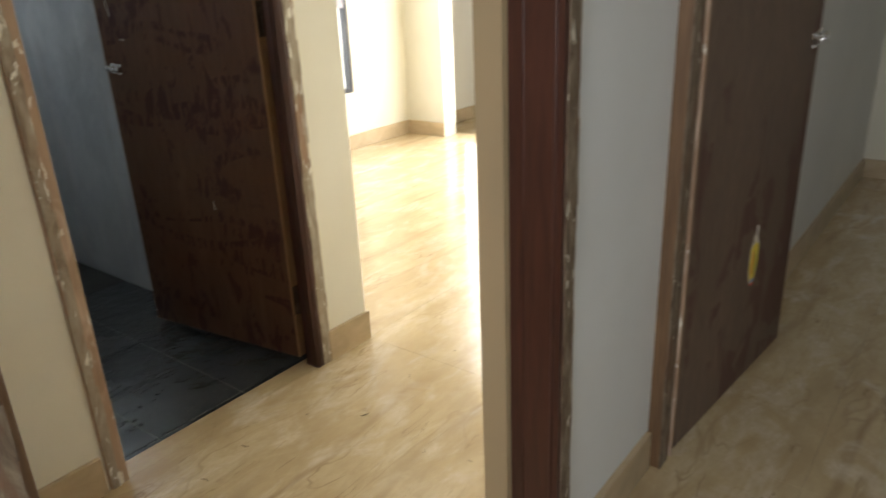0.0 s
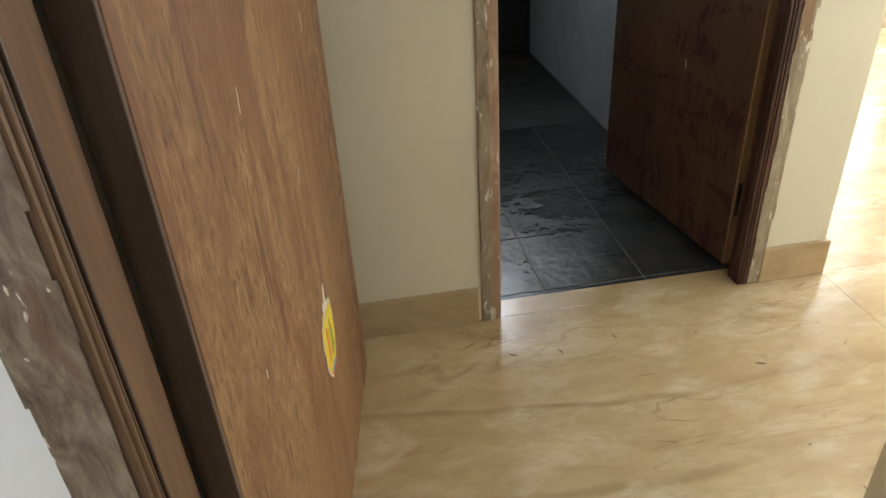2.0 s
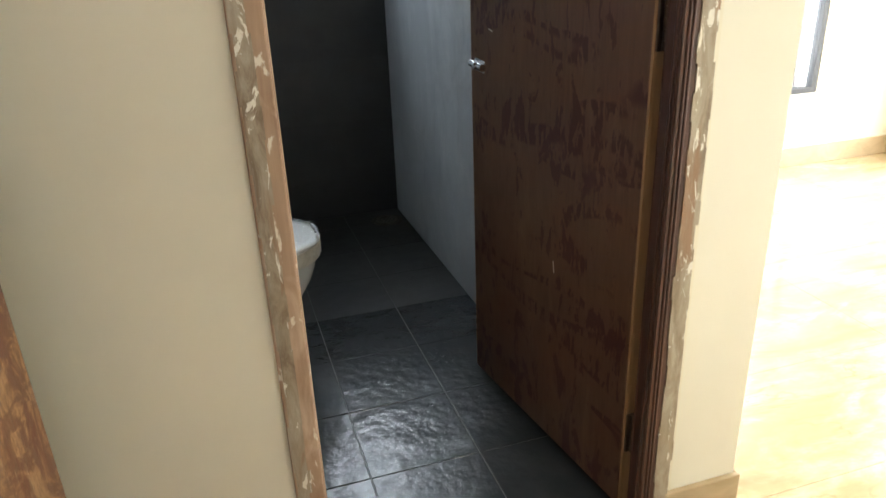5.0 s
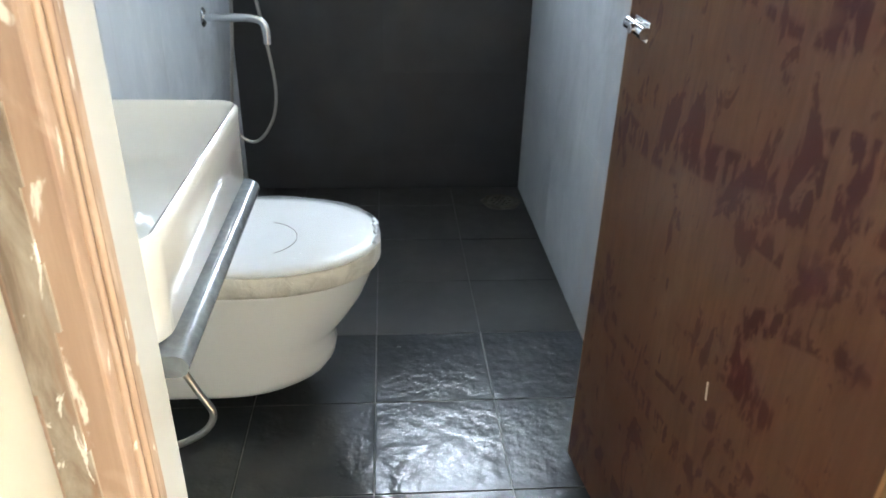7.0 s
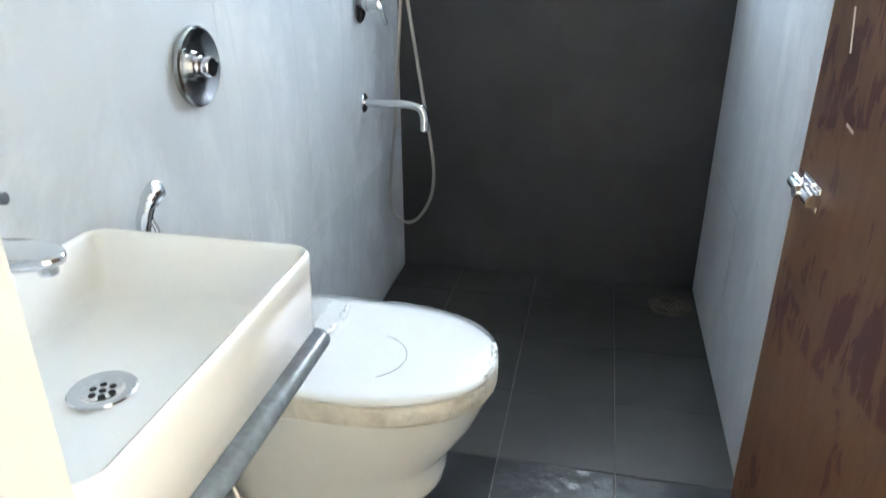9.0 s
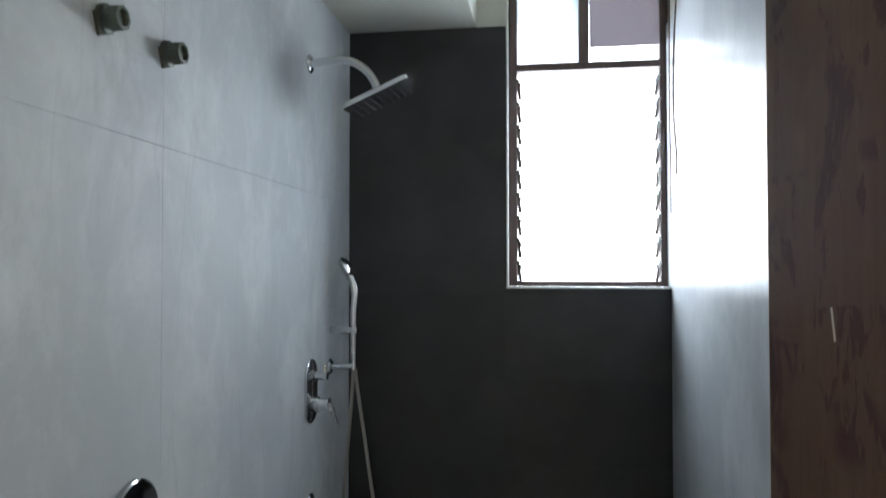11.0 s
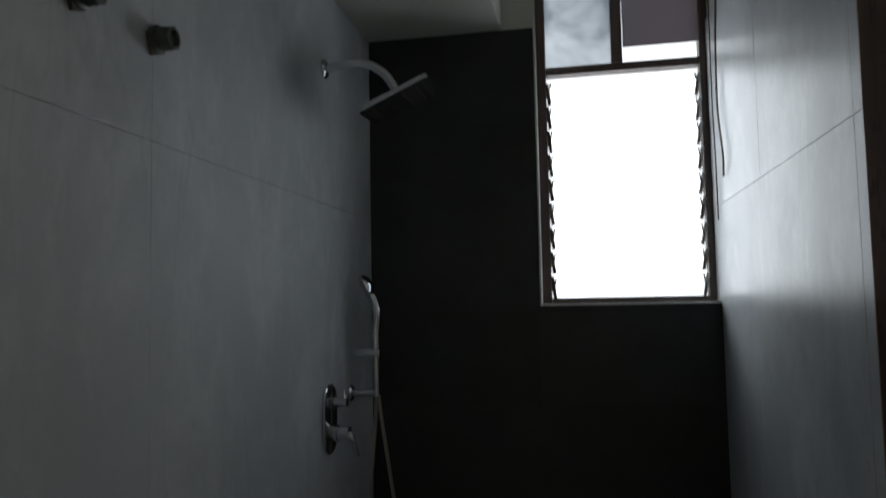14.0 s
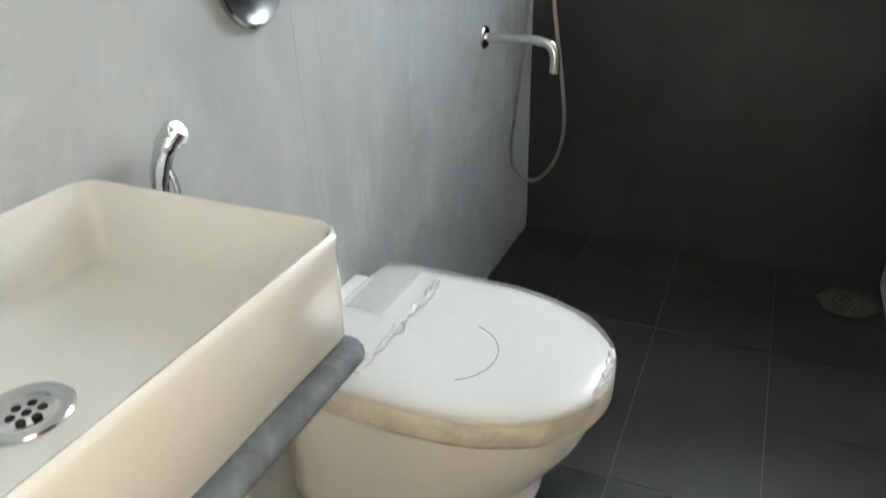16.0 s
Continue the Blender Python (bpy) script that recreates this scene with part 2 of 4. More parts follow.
def warm_ply():
    """Orange-brown ply veneer: short grain dashes, pale scuffs, slanting red polish streaks."""
    k = Mat("warm_plywood", 0.45)
    grain = k.noise(30, 6, (3.0, 3.0, 1.0), 0.7, 0.75)
    c = k.ramp(grain, [(0.36, (0.165, 0.080, 0.032)), (0.48, (0.285, 0.155, 0.066)), (0.62, (0.40, 0.245, 0.118))])
    tone = k.ramp(k.noise(3.2, 4, (1.5, 1.5, 0.7), 0.7), [(0.36, 0.0), (0.66, 0.55)])
    c = k.mix(tone, c, (0.21, 0.108, 0.046))
    red = k.ramp(k.noise(4.6, 5, (2.2, 2.2, 0.42), 0.6, 0.7, (0, -20, 0)), [(0.475, 0.0), (0.60, 0.85)])
    c = k.mix(red, c, (0.180, 0.076, 0.032))
    across = k.t.nodes.new("ShaderNodeSeparateXYZ")
    k.link(k.where, across.inputs[0])
    rim = k.ramp(across.outputs[0], [(0.60, 0.0), (0.84, 1.0)])
    flame = k.ramp(k.noise(9, 4, (2.0, 2.0, 1.3), 2.2, 0.6, (0, 30, 0)), [(0.46, 0.0), (0.54, 0.85)])
    c = k.mix(k.mix(1.0, rim, flame, "MULTIPLY"), c, (0.105, 0.036, 0.018))
    thin = k.ramp(k.noise(15, 4, (2.6, 2.6, 0.3), 0.5, 0.65, (0, -14, 0)), [(0.58, 0.0), (0.64, 0.7)])
    c = k.mix(thin, c, (0.120, 0.040, 0.020))
    pores = k.ramp(k.noise(70, 3, (2.2, 2.2, 0.6), 0.3), [(0.54, 0.0), (0.64, 0.7)])
    c = k.mix(pores, c, (0.115, 0.055, 0.024))
    scuff = k.ramp(k.noise(42, 4, (2.4, 2.4, 0.35), 0.4, 0.7), [(0.62, 0.0), (0.70, 0.4)])
    c = k.mix(scuff, c, (0.52, 0.37, 0.22))
    k.base(c)
    k.rough(k.ramp(grain, [(0.3, 0.36), (0.7, 0.55)]))
    k.bump(grain, 0.3, 0.0015)
    return k.m


PLY_WARM = warm_ply()


def stained_ply():
    """Even brown ply with rows of maroon dabs, runs and a few large blots."""
    k = Mat("stained_plywood", 0.42)
    grain = k.noise(20, 6, (4, 4, 0.4), 0.6, 0.7)
    c = k.ramp(grain, [(0.34, (0.098, 0.048, 0.026)), (0.5, (0.120, 0.061, 0.033)), (0.68, (0.142, 0.075, 0.042))])
    tone = k.ramp(k.noise(2.4, 4, (1.3, 1.3, 0.7), 0.6), [(0.38, 0.0), (0.66, 0.55)])
    c = k.mix(tone, c, (0.092, 0.036, 0.018))
    pale = k.ramp(k.noise(7, 5, (1.6, 1.6, 0.45), 0.9), [(0.58, 0.0), (0.72, 0.3)])
    c = k.mix(pale, c, (0.21, 0.125, 0.068))
    dabs = k.ramp(k.noise(17, 3, (2.4, 2.4, 0.75), 0.35, 0.6), [(0.475, 0.0), (0.535, 1.0)])
    rows = k.ramp(k.noise(3.4, 2, (0.55, 0.55, 2.0), 0.7, 0.5, (0, 12, 0)), [(0.515, 0.0), (0.545, 1.0), (0.60, 1.0), (0.64, 0.0)])
    c = k.mix(k.mix(1.0, dabs, rows, "MULTIPLY"), c, (0.050, 0.010, 0.010))
    runs = k.ramp(k.noise(9, 4, (2.0, 2.0, 0.7), 0.5, 0.65), [(0.58, 0.0), (0.615, 0.95)])
    c = k.mix(runs, c, (0.052, 0.011, 0.010))
    blots = k.ramp(k.noise(4.4, 5, (1.7, 1.7, 0.8), 0.5, 0.7), [(0.625, 0.0), (0.66, 0.85)])
    c = k.mix(blots, c, (0.050, 0.010, 0.012))
    ticks = k.ramp(k.noise(44, 2, (2.6, 2.6, 0.5), 0.3), [(0.70, 0.0), (0.73, 0.7)])
    c = k.mix(ticks, c, (0.055, 0.016, 0.012))
    k.base(c)
    k.rough(k.ramp(k.noise(6, 4), [(0.3, 0.36), (0.7, 0.52)]))
    k.bump(grain, 0.2, 0.0012)
    return k.m


PLY_DARK = stained_ply()
PLY_GREY = plywood("dusty_plywood", (0.20, 0.14, 0.10), (0.13, 0.085, 0.06), (0.09, 0.035, 0.025), 0.03, (2.0, 0.7), 0.6)


def wood(name, light, dark, rough=0.5):
    k = Mat(name, rough)
    grain = k.noise(22, 6, (3, 3, 0.25), 0.5, 0.6)
    c = k.ramp(grain, [(0.3, dark), (0.7, light)])
    c = k.mix(k.ramp(k.noise(5, 3, (1, 1, 0.4)), [(0.5, 0.0), (0.8, 0.5)]), c, dark)
    k.base(c).bump(grain, 0.3, 0.0015)
    return k.m


FRAME_WOOD = wood("red_brown_frame_wood", (0.085, 0.031, 0.020), (0.042, 0.016, 0.011), 0.38)
RAW_EDGE = wood("raw_wood_edge", (0.40, 0.24, 0.11), (0.27, 0.15, 0.07), 0.6)
DARK_EDGE = wood("dark_leaf_edge", (0.140, 0.096, 0.070), (0.088, 0.060, 0.044), 0.5)
BROWN_FRAME = wood("bare_brown_frame_wood", (0.215, 0.122, 0.060), (0.105, 0.056, 0.028), 0.5)


def patchy_frame():
    k = Mat("bare_frame_wood_with_paint", 0.55)
    grain = k.noise(18, 6, (3, 3, 0.25), 0.5, 0.6)
    c = k.ramp(grain, [(0.3, (0.29, 0.185, 0.125)), (0.7, (0.44, 0.31, 0.215))])
    rub = k.ramp(k.noise(9, 5, (1.6, 1.6, 0.6), 0.9), [(0.5, 0.0), (0.62, 0.75)])
    c = k.mix(rub, c, (0.55, 0.42, 0.32))
    spots = k.ramp(k.noise(24, 5, (1.6, 1.6, 0.6), 0.5), [(0.62, 0.0), (0.66, 1.0)])
    c = k.mix(spots, c, (0.72, 0.67, 0.58))
    k.base(c).bump(k.noise(30, 5, (1, 1, 0.6)), 0.5, 0.002)
    return k.m


PALE_FRAME = patchy_frame()
# Cream reveal paint with its shade put into a tan base colour.
REVEAL = paint("shaded_cream_paint", (0.43, 0.335, 0.20), 0.7)


def worn_face():
    k = Mat("worn_putty_on_wood", 0.7)
    c = k.ramp(k.noise(26, 7, (2, 2, 0.6), 0.6, 0.7), [(0.36, (0.085, 0.052, 0.031)), (0.5, (0.175, 0.128, 0.084)), (0.64, (0.27, 0.22, 0.155))])
    spots = k.ramp(k.noise(38, 4, (1.6, 1.6, 0.6), 0.3), [(0.63, 0.0), (0.66, 1.0)])
    c = k.mix(spots, c, (0.68, 0.63, 0.52))
    bare = k.ramp(k.noise(13, 5, (2, 2, 0.4), 0.5), [(0.57, 0.0), (0.62, 0.7)])
    c = k.mix(bare, c, (0.15, 0.075, 0.04))
    k.base(c).bump(k.noise(30, 5, (1, 1, 0.6)), 0.6, 0.003)
    return k.m


WORN = worn_face()


def grey_putty():
    k = Mat("grey_putty_with_white_flakes", 0.5)
    c = k.ramp(k.noise(14, 7, (2, 2, 0.5), 0.8, 0.7), [(0.34, (0.19, 0.14, 0.095)), (0.48, (0.31, 0.26, 0.195)), (0.66, (0.42, 0.375, 0.30))])
    bare = k.ramp(k.noise(9, 5, (2, 2, 0.35), 0.6), [(0.56, 0.0), (0.63, 0.8)])
    c = k.mix(bare, c, (0.26, 0.145, 0.08))
    flakes = k.ramp(k.noise(30, 5, (1.5, 1.5, 0.5), 0.7, 0.65), [(0.59, 0.0), (0.615, 1.0)])
    c = k.mix(flakes, c, (0.74, 0.72, 0.66))
    k.base(c).bump(k.noise(22, 5, (1, 1, 0.5), 0.6), 0.8, 0.004)
    return k.m


GREY_PUTTY = grey_putty()


def ceramic(name, colour, rough=0.08):
    k = Mat(name, rough)
    k.base(k.mix(k.ramp(k.noise(3, 4), [(0.4, 0.0), (0.8, 0.5)]), colour, tuple(v * 0.93 for v in colour)))
    k.b.inputs["Coat Weight"].default_value = 0.5
    k.b.inputs["Coat Roughness"].default_value = 0.05
    k.rough(k.ramp(k.noise(8, 4), [(0.3, rough), (0.75, rough + 0.09)]))
    return k.m


CERAMIC = ceramic("ivory_ceramic", (0.80, 0.80, 0.78), 0.04)
LID = ceramic("white_lid_under_film", (0.87, 0.875, 0.865), 0.2)
TAPE = Mat("cream_wrapping_paper", 0.35)
TAPE.base(TAPE.ramp(TAPE.noise(16, 5, warp=1.0), [(0.35, (0.52, 0.49, 0.42)), (0.65, (0.72, 0.69, 0.61))])).bump(TAPE.noise(22, 5, warp=1.5), 0.8, 0.005)
TAPE = TAPE.m
CHROME = Mat("chrome", 0.12, 1.0)
CHROME.base((0.72, 0.73, 0.74)).rough(CHROME.ramp(CHROME.noise(40, 3), [(0.3, 0.07), (0.8, 0.22)]))
CHROME = CHROME.m
SATIN = Mat("satin_chrome", 0.2, 1.0)
SATIN.base((0.50, 0.505, 0.51)).rough(SATIN.ramp(SATIN.noise(30, 4), [(0.3, 0.16), (0.8, 0.25)]))
SATIN = SATIN.m
STEEL = Mat("brushed_steel", 0.32, 1.0)
STEEL.base((0.44, 0.42, 0.38)).bump(STEEL.noise(220, 2), 0.15, 0.0005)
STEEL = STEEL.m
BLACK = Mat("black_gap", 0.8).base((0.012, 0.012, 0.012)).m
HINGE = Mat("dark_iron_hinge", 0.5, 0.8)
HINGE.base(HINGE.ramp(HINGE.noise(30, 4), [(0.3, (0.06, 0.04, 0.03)), (0.7, (0.16, 0.12, 0.09))]))
HINGE = HINGE.m
GRANITE = Mat("grey_granite", 0.13)
GRANITE.base(GRANITE.ramp(GRANITE.noise(60, 5, warp=0.5), [(0.35, (0.125, 0.143, 0.162)), (0.6, (0.165, 0.187, 0.21)), (0.8, (0.21, 0.235, 0.26))]))
GRANITE.bump(GRANITE.noise(28, 4), 0.12, 0.002)
GRANITE = GRANITE.m
SOCKET = Mat("green_plastic_socket", 0.5)
SOCKET.base(SOCKET.ramp(SOCKET.noise(20, 3), [(0.3, (0.05, 0.065, 0.05)), (0.8, (0.10, 0.12, 0.09))]))
SOCKET = SOCKET.m
WINFRAME = wood("brown_window_frame", (0.155, 0.105, 0.095), (0.095, 0.064, 0.057), 0.45)
DARKMETAL = Mat("dark_aluminium", 0.5).base((0.035, 0.037, 0.04)).m
ALU = Mat("aluminium_clip", 0.35, 0.9).base((0.42, 0.41, 0.39)).m
TRIMW = Mat("pale_tile_trim", 0.4).base((0.55, 0.55, 0.53)).m
BOARD = paint("mauve_grey_board", (0.42, 0.37, 0.41), 0.5)
FLAP = Mat("translucent_mauve_board", 0.7).base((0.46, 0.40, 0.45))
FLAP.b.inputs["Transmission Weight"].default_value = 0.3
FLAP = FLAP.m
YELLOW = Mat("yellow_sticker", 0.45).base((0.78, 0.62, 0.05)).m
ORANGE = Mat("orange_print", 0.45).base((0.70, 0.24, 0.05)).m
GREENP = Mat("green_print", 0.45).base((0.22, 0.30, 0.05)).m
BLUEP = Mat("blue_print", 0.45).base((0.25, 0.38, 0.66)).m
REDP = Mat("red_print", 0.45).base((0.62, 0.07, 0.05)).m
PAPER = Mat("torn_white_paper", 0.8).base((0.70, 0.66, 0.58)).m
DRAINC = Mat("dull_drain_metal", 0.6, 0.2)
DRAINC.base(DRAINC.ramp(DRAINC.noise(25, 4), [(0.3, (0.07, 0.06, 0.042)), (0.7, (0.16, 0.14, 0.11))]))
DRAINC = DRAINC.m
CEMENT = Mat("cement_smear", 0.85)
CEMENT.base(CEMENT.ramp(CEMENT.noise(30, 4), [(0.3, (0.060, 0.055, 0.043)), (0.8, (0.135, 0.125, 0.098))]))
CEMENT = CEMENT.m
OUTSIDE = Mat("bright_overcast_haze", 0.9)
OUTSIDE.base((0.7, 0.7, 0.7))
OUTSIDE.b.inputs["Emission Color"].default_value = (0.90, 0.96, 1.0, 1)
OUTSIDE.b.inputs["Emission Strength"].default_value = 7.0
OUTSIDE = OUTSIDE.m
BALC = paint("balcony_render", (0.72, 0.70, 0.64))
DEBRIS = Mat("dark_twig", 0.8).base((0.06, 0.035, 0.015)).m


def glass(name, rough, colour=(0.93, 0.97, 0.97)):
    k = Mat(name, rough)
    k.base(colour)
    k.b.inputs["Transmission Weight"].default_value = 1.0
    k.b.inputs["IOR"].default_value = 1.45
    return k


GLASS = glass("clear_glass", 0.0, (1.0, 1.0, 1.0)).m
FROST = glass("frosted_glass", 0.45)
FROST.base(FROST.ramp(FROST.noise(4.5, 3, warp=0.4), [(0.38, (0.10, 0.12, 0.14)), (0.62, (0.52, 0.55, 0.58))]))
FROST.bump(FROST.noise(55, 3), 0.2, 0.002)
FROST = FROST.m
FILM = Mat("clear_plastic_film", 0.1).base((0.92, 0.93, 0.93))
FILM.b.inputs["Alpha"].default_value = 0.22
FILM.bump(FILM.noise(9, 5, (1, 1.6, 1), warp=1.6), 0.9, 0.010)
FILM = FILM.m

FOLD = Mat("bunched_white_film", 0.12).base((0.88, 0.89, 0.89))
FOLD.b.inputs["Alpha"].default_value = 0.9
FOLD = FOLD.m
LOOSE = Mat("loose_clear_film", 0.12).base((0.90, 0.90, 0.89))
LOOSE.b.inputs["Alpha"].default_value = 0.2
LOOSE.bump(LOOSE.noise(14, 5, warp=1.2), 0.8, 0.006)
LOOSE = LOOSE.m

# ---- mesh helpers ----


def finish(name, bm, material, parent=None, label="", smooth=None):
    bmesh.ops.recalc_face_normals(bm, faces=bm.faces)
    me = bpy.data.meshes.new(name)
    bm.to_mesh(me)
    bm.free()
    if material:
        me.materials.append(material)
    if smooth is not None:
        me.shade_smooth()
        if smooth < 180:
            me.set_sharp_from_angle(angle=radians(smooth))
    ob = new(name, me)
    if parent:
        ob.parent = parent
    if label:
        ob["label"] = label
    return ob


def part(name, bm, material, parent, label="", smooth=None):
    return finish(name, bm, material, parent, label, smooth)


def empty(name, label, category, m=None, group="", kind=""):
    ob = new(name)
    ob.empty_display_size = 0.05
    if m is not None:
        ob.matrix_world = m
    return tagged(ob, label, category, group, kind)


def box(x0, x1, y0, y1, z0, z1, bev=0.0, segs=2, bm=None):
    own = bmesh.new()
    bmesh.ops.create_cube(own, size=1.0)
    for v in own.verts:
        v.co = Vector((x0 if v.co.x < 0 else x1, y0 if v.co.y < 0 else y1, z0 if v.co.z < 0 else z1))
    if bev:
        bmesh.ops.bevel(own, geom=own.edges[:], offset=bev, segments=segs, affect="EDGES", profile=0.6)
    if bm is None:
        return own
    me = bpy.data.meshes.new("t")
    own.to_mesh(me)
    own.free()
    bm.from_mesh(me)
    bpy.data.meshes.remove(me)
    return bm


def boxes(*rows, bev=0.0):
    bm = bmesh.new()
    for r in rows:
        box(*r, bev=bev, bm=bm)
    return bm


def loft(rings, cap_start=True, cap_end=True, bm=None):
    bm = bm or bmesh.new()
    vs = [[bm.verts.new(p) for p in r] for r in rings]
    n = len(vs[0])
    for a, b in zip(vs, vs[1:]):
        for i in range(n):
            bm.faces.new((a[i], a[(i + 1) % n], b[(i + 1) % n], b[i]))
    if cap_start:
        bm.faces.new(vs[0])
    if cap_end:
        bm.faces.new(vs[-1])
    return bm


def smooth_path(points, steps=8):
    pts = [Vector(p) for p in points]
    pts = [pts[0] * 2 - pts[1]] + pts + [pts[-1] * 2 - pts[-2]]
    out = []
    for i in range(1, len(pts) - 2):
        a, b, c, d = pts[i - 1:i + 3]
        for s in range(steps):
            t = s / steps
            out.append(0.5 * (2 * b + (c - a) * t + (2 * a - 5 * b + 4 * c - d) * t * t + (3 * b - a - 3 * c + d) * t ** 3))
    out.append(pts[-2])
    return out


def tube(points, radius, segs=12, bm=None, ridges=0.0):
    """A round bar along a path; radius is one number or one per point."""
    rings, side = [], None
    n = len(points)
    for i, p in enumerate(points):
        p = Vector(p)
        d = (Vector(points[min(i + 1, n - 1)]) - Vector(points[max(i - 1, 0)])).normalized()
        if side is None:
            side = d.orthogonal().normalized()
        side = (side - d * side.dot(d)).normalized()
        up = d.cross(side)
        r = radius[i] if isinstance(radius, (list, tuple)) else radius
        r *= 1 + (ridges if i % 2 else 0)
        rings.append([p + (side * math.cos(a) + up * math.sin(a)) * r for a in (2 * math.pi * k / segs for k in range(segs))])
    return loft(rings, bm=bm)


def lathe(profile, m=None, segs=28, bm=None):
    """Turned about local z: profile rows of (radius, height)."""
    m = m or Matrix()
    rings = [[m @ Vector((max(r, 1e-4) * math.cos(a), max(r, 1e-4) * math.sin(a), h)) for a in (2 * math.pi * k / segs for k in range(segs))] for r, h in profile]
    return loft(rings, bm=bm)


def rounded(x0, x1, y0, y1, r, z, n=6):
    pts = []
    for cx, cy, a0 in ((x1 - r, y1 - r, 0), (x0 + r, y1 - r, 90), (x0 + r, y0 + r, 180), (x1 - r, y0 + r, 270)):
        for k in range(n + 1):
            a = radians(a0 + 90 * k / n)
            pts.append(Vector((cx + r * math.cos(a), cy + r * math.sin(a), z)))
    return pts


TO_X = Matrix.Rotation(radians(90), 4, "Y")      # local z becomes world +x
TO_Y = Matrix.Rotation(radians(-90), 4, "X")     # local z becomes world +y

# ---- structure ----
LW, RW, BW = -0.333, 0.81, 2.42      # bathroom tile faces: left, right, back
TOP, CEILING, FLOORB = 2.34, 2.81, -0.01


def structure(name, bm, material, label, category):
    return tagged(finish(name, bm, material), label, category, kind="structure")


floor = structure("floor", boxes((-2.35, 3.84, -2.85, -0.0, -0.20, -0.012), (0.99, 3.84, 0.0, 2.17, -0.20, -0.012), (-0.0, 0.80, 0.0, 0.077, -0.20, -0.012)), LIGHTGROUT, "polished beige marble slab floor with brown veins", "floor")
floor_bath = structure("floor_bathroom", boxes((LW - 0.01, RW + 0.01, 0.077, BW + 0.01, -0.20, FLOORB - 0.0025)), GROUT, "dark slate tiled bathroom floor with grey joints", "floor")

wall_bath_left = structure("wall_bathroom_left", boxes((-0.48, LW - 0.010, 0.192, BW + 0.01, -0.19, CEILING)), BATHPAINT, "bathroom side wall with light grey tiles and cream paint above", "wall")
wall_bath_right = structure("wall_bathroom_right", boxes((RW + 0.010, 0.99, 0.0, 2.585, -0.012, CEILING)), PALE, "partition wall, cream painted and grey tiled inside", "wall")
wall_bath_back = structure("wall_bathroom_back", boxes((-0.48, 0.247, BW + 0.01, 2.585, -0.19, CEILING), (0.247, RW + 0.010, BW + 0.01, 2.585, -0.19, 1.395), (0.247, RW + 0.010, BW + 0.01, 2.585, 2.53, CEILING)), BATHPAINT, "bathroom end wall with dark slate tiles and a window", "wall")
wall_bath_front = structure("wall_bathroom_front", boxes((-0.75, 0.008, 0.0, 0.080, -0.012, 2.95), (0.796, RW + 0.010, 0.0, 0.080, -0.012, 2.95), (0.008, 0.796, 0.0, 0.080, 2.275, 2.95)), CREAM, "cream painted wall round the bathroom doorway", "wall")
wall_bath_front_in = structure("wall_bathroom_front_inside", boxes((-0.48, 0.021, 0.080, 0.192, FLOORB, CEILING), (0.80, RW + 0.010, 0.080, 0.192, FLOORB, CEILING), (0.021, 0.80, 0.080, 0.192, 2.24, CEILING)), PLASTER, "white plastered inner side of the doorway wall", "wall")
beam = structure("beam_bathroom", boxes((LW - 0.01, 0.137, 2.066, BW + 0.01, TOP + 0.002, CEILING), (0.137, RW + 0.01, 2.066, BW + 0.01, 2.527, CEILING), bev=0.004), BATHPAINT, "stepped plaster beam above the bathroom window", "beam")
ceiling_bath = structure("ceiling_bathroom", boxes((-0.48, 0.99, 0.08, 2.585, CEILING, 2.95)), CEIL, "plain off-white bathroom ceiling", "ceiling")
ceiling = structure("ceiling", boxes((-2.5, 4.1, -3.0, 0.0, 2.95, 3.1), (-0.75, 4.1, 0.0, 2.4, 2.951, 3.1)), CEIL, "plain white ceiling", "ceiling")

# wall with the bedroom doorway: frame layer and plaster layer
D1L, D1R = -0.525, 0.408
wall_corridor = structure("wall_corridor", boxes((-2.5, D1L, -1.10, -1.0, -0.012, 2.95), (D1R, 4.1, -1.10, -1.0, -0.012, 2.95), (D1L, D1R, -1.10, -1.0, 2.235, 2.95)), WHITE, "white painted corridor wall with two doorways", "wall")
wall_corridor_in = structure("wall_bedroom_south", boxes((-0.75, -0.497, -0.998, -0.95, -0.012, 2.95), (0.362, 3.99, -1.0, -0.95, -0.012, 2.95), (-0.497, 0.362, -1.0, -0.95, 2.22, 2.95)), CREAM, "cream painted bedroom wall beside the doorway", "wall")
# Thin tan boxes over the cream wall edge, coloured as it looks in shade.
reveal = finish("reveal", boxes((0.3595, 0.3635, -0.997, -0.947, 0.0, 2.215), (0.3595, 0.377, -1.003, -0.9965, 0.0, 2.215)), REVEAL, wall_corridor_in, "cream reveal coloured tan for its shade")
wall_passage_end = structure("wall_passage_end", boxes((-0.75, -0.62, -0.95, 0.0, -0.012, 2.95)), CREAM, "cream painted end wall of the passage", "wall")
WIN = (1.95, 3.23, 0.42, 2.15)
wall_bed_north = structure("wall_bedroom_north", boxes((0.99, WIN[0], 2.17, 2.32, -0.2, 2.95), (WIN[1], 3.99, 2.17, 2.32, -0.2, 2.95), (WIN[0], WIN[1], 2.17, 2.32, -0.2, WIN[2]), (WIN[0], WIN[1], 2.17, 2.32, WIN[3], 2.95)), CREAM, "cream bedroom wall with a window", "wall")
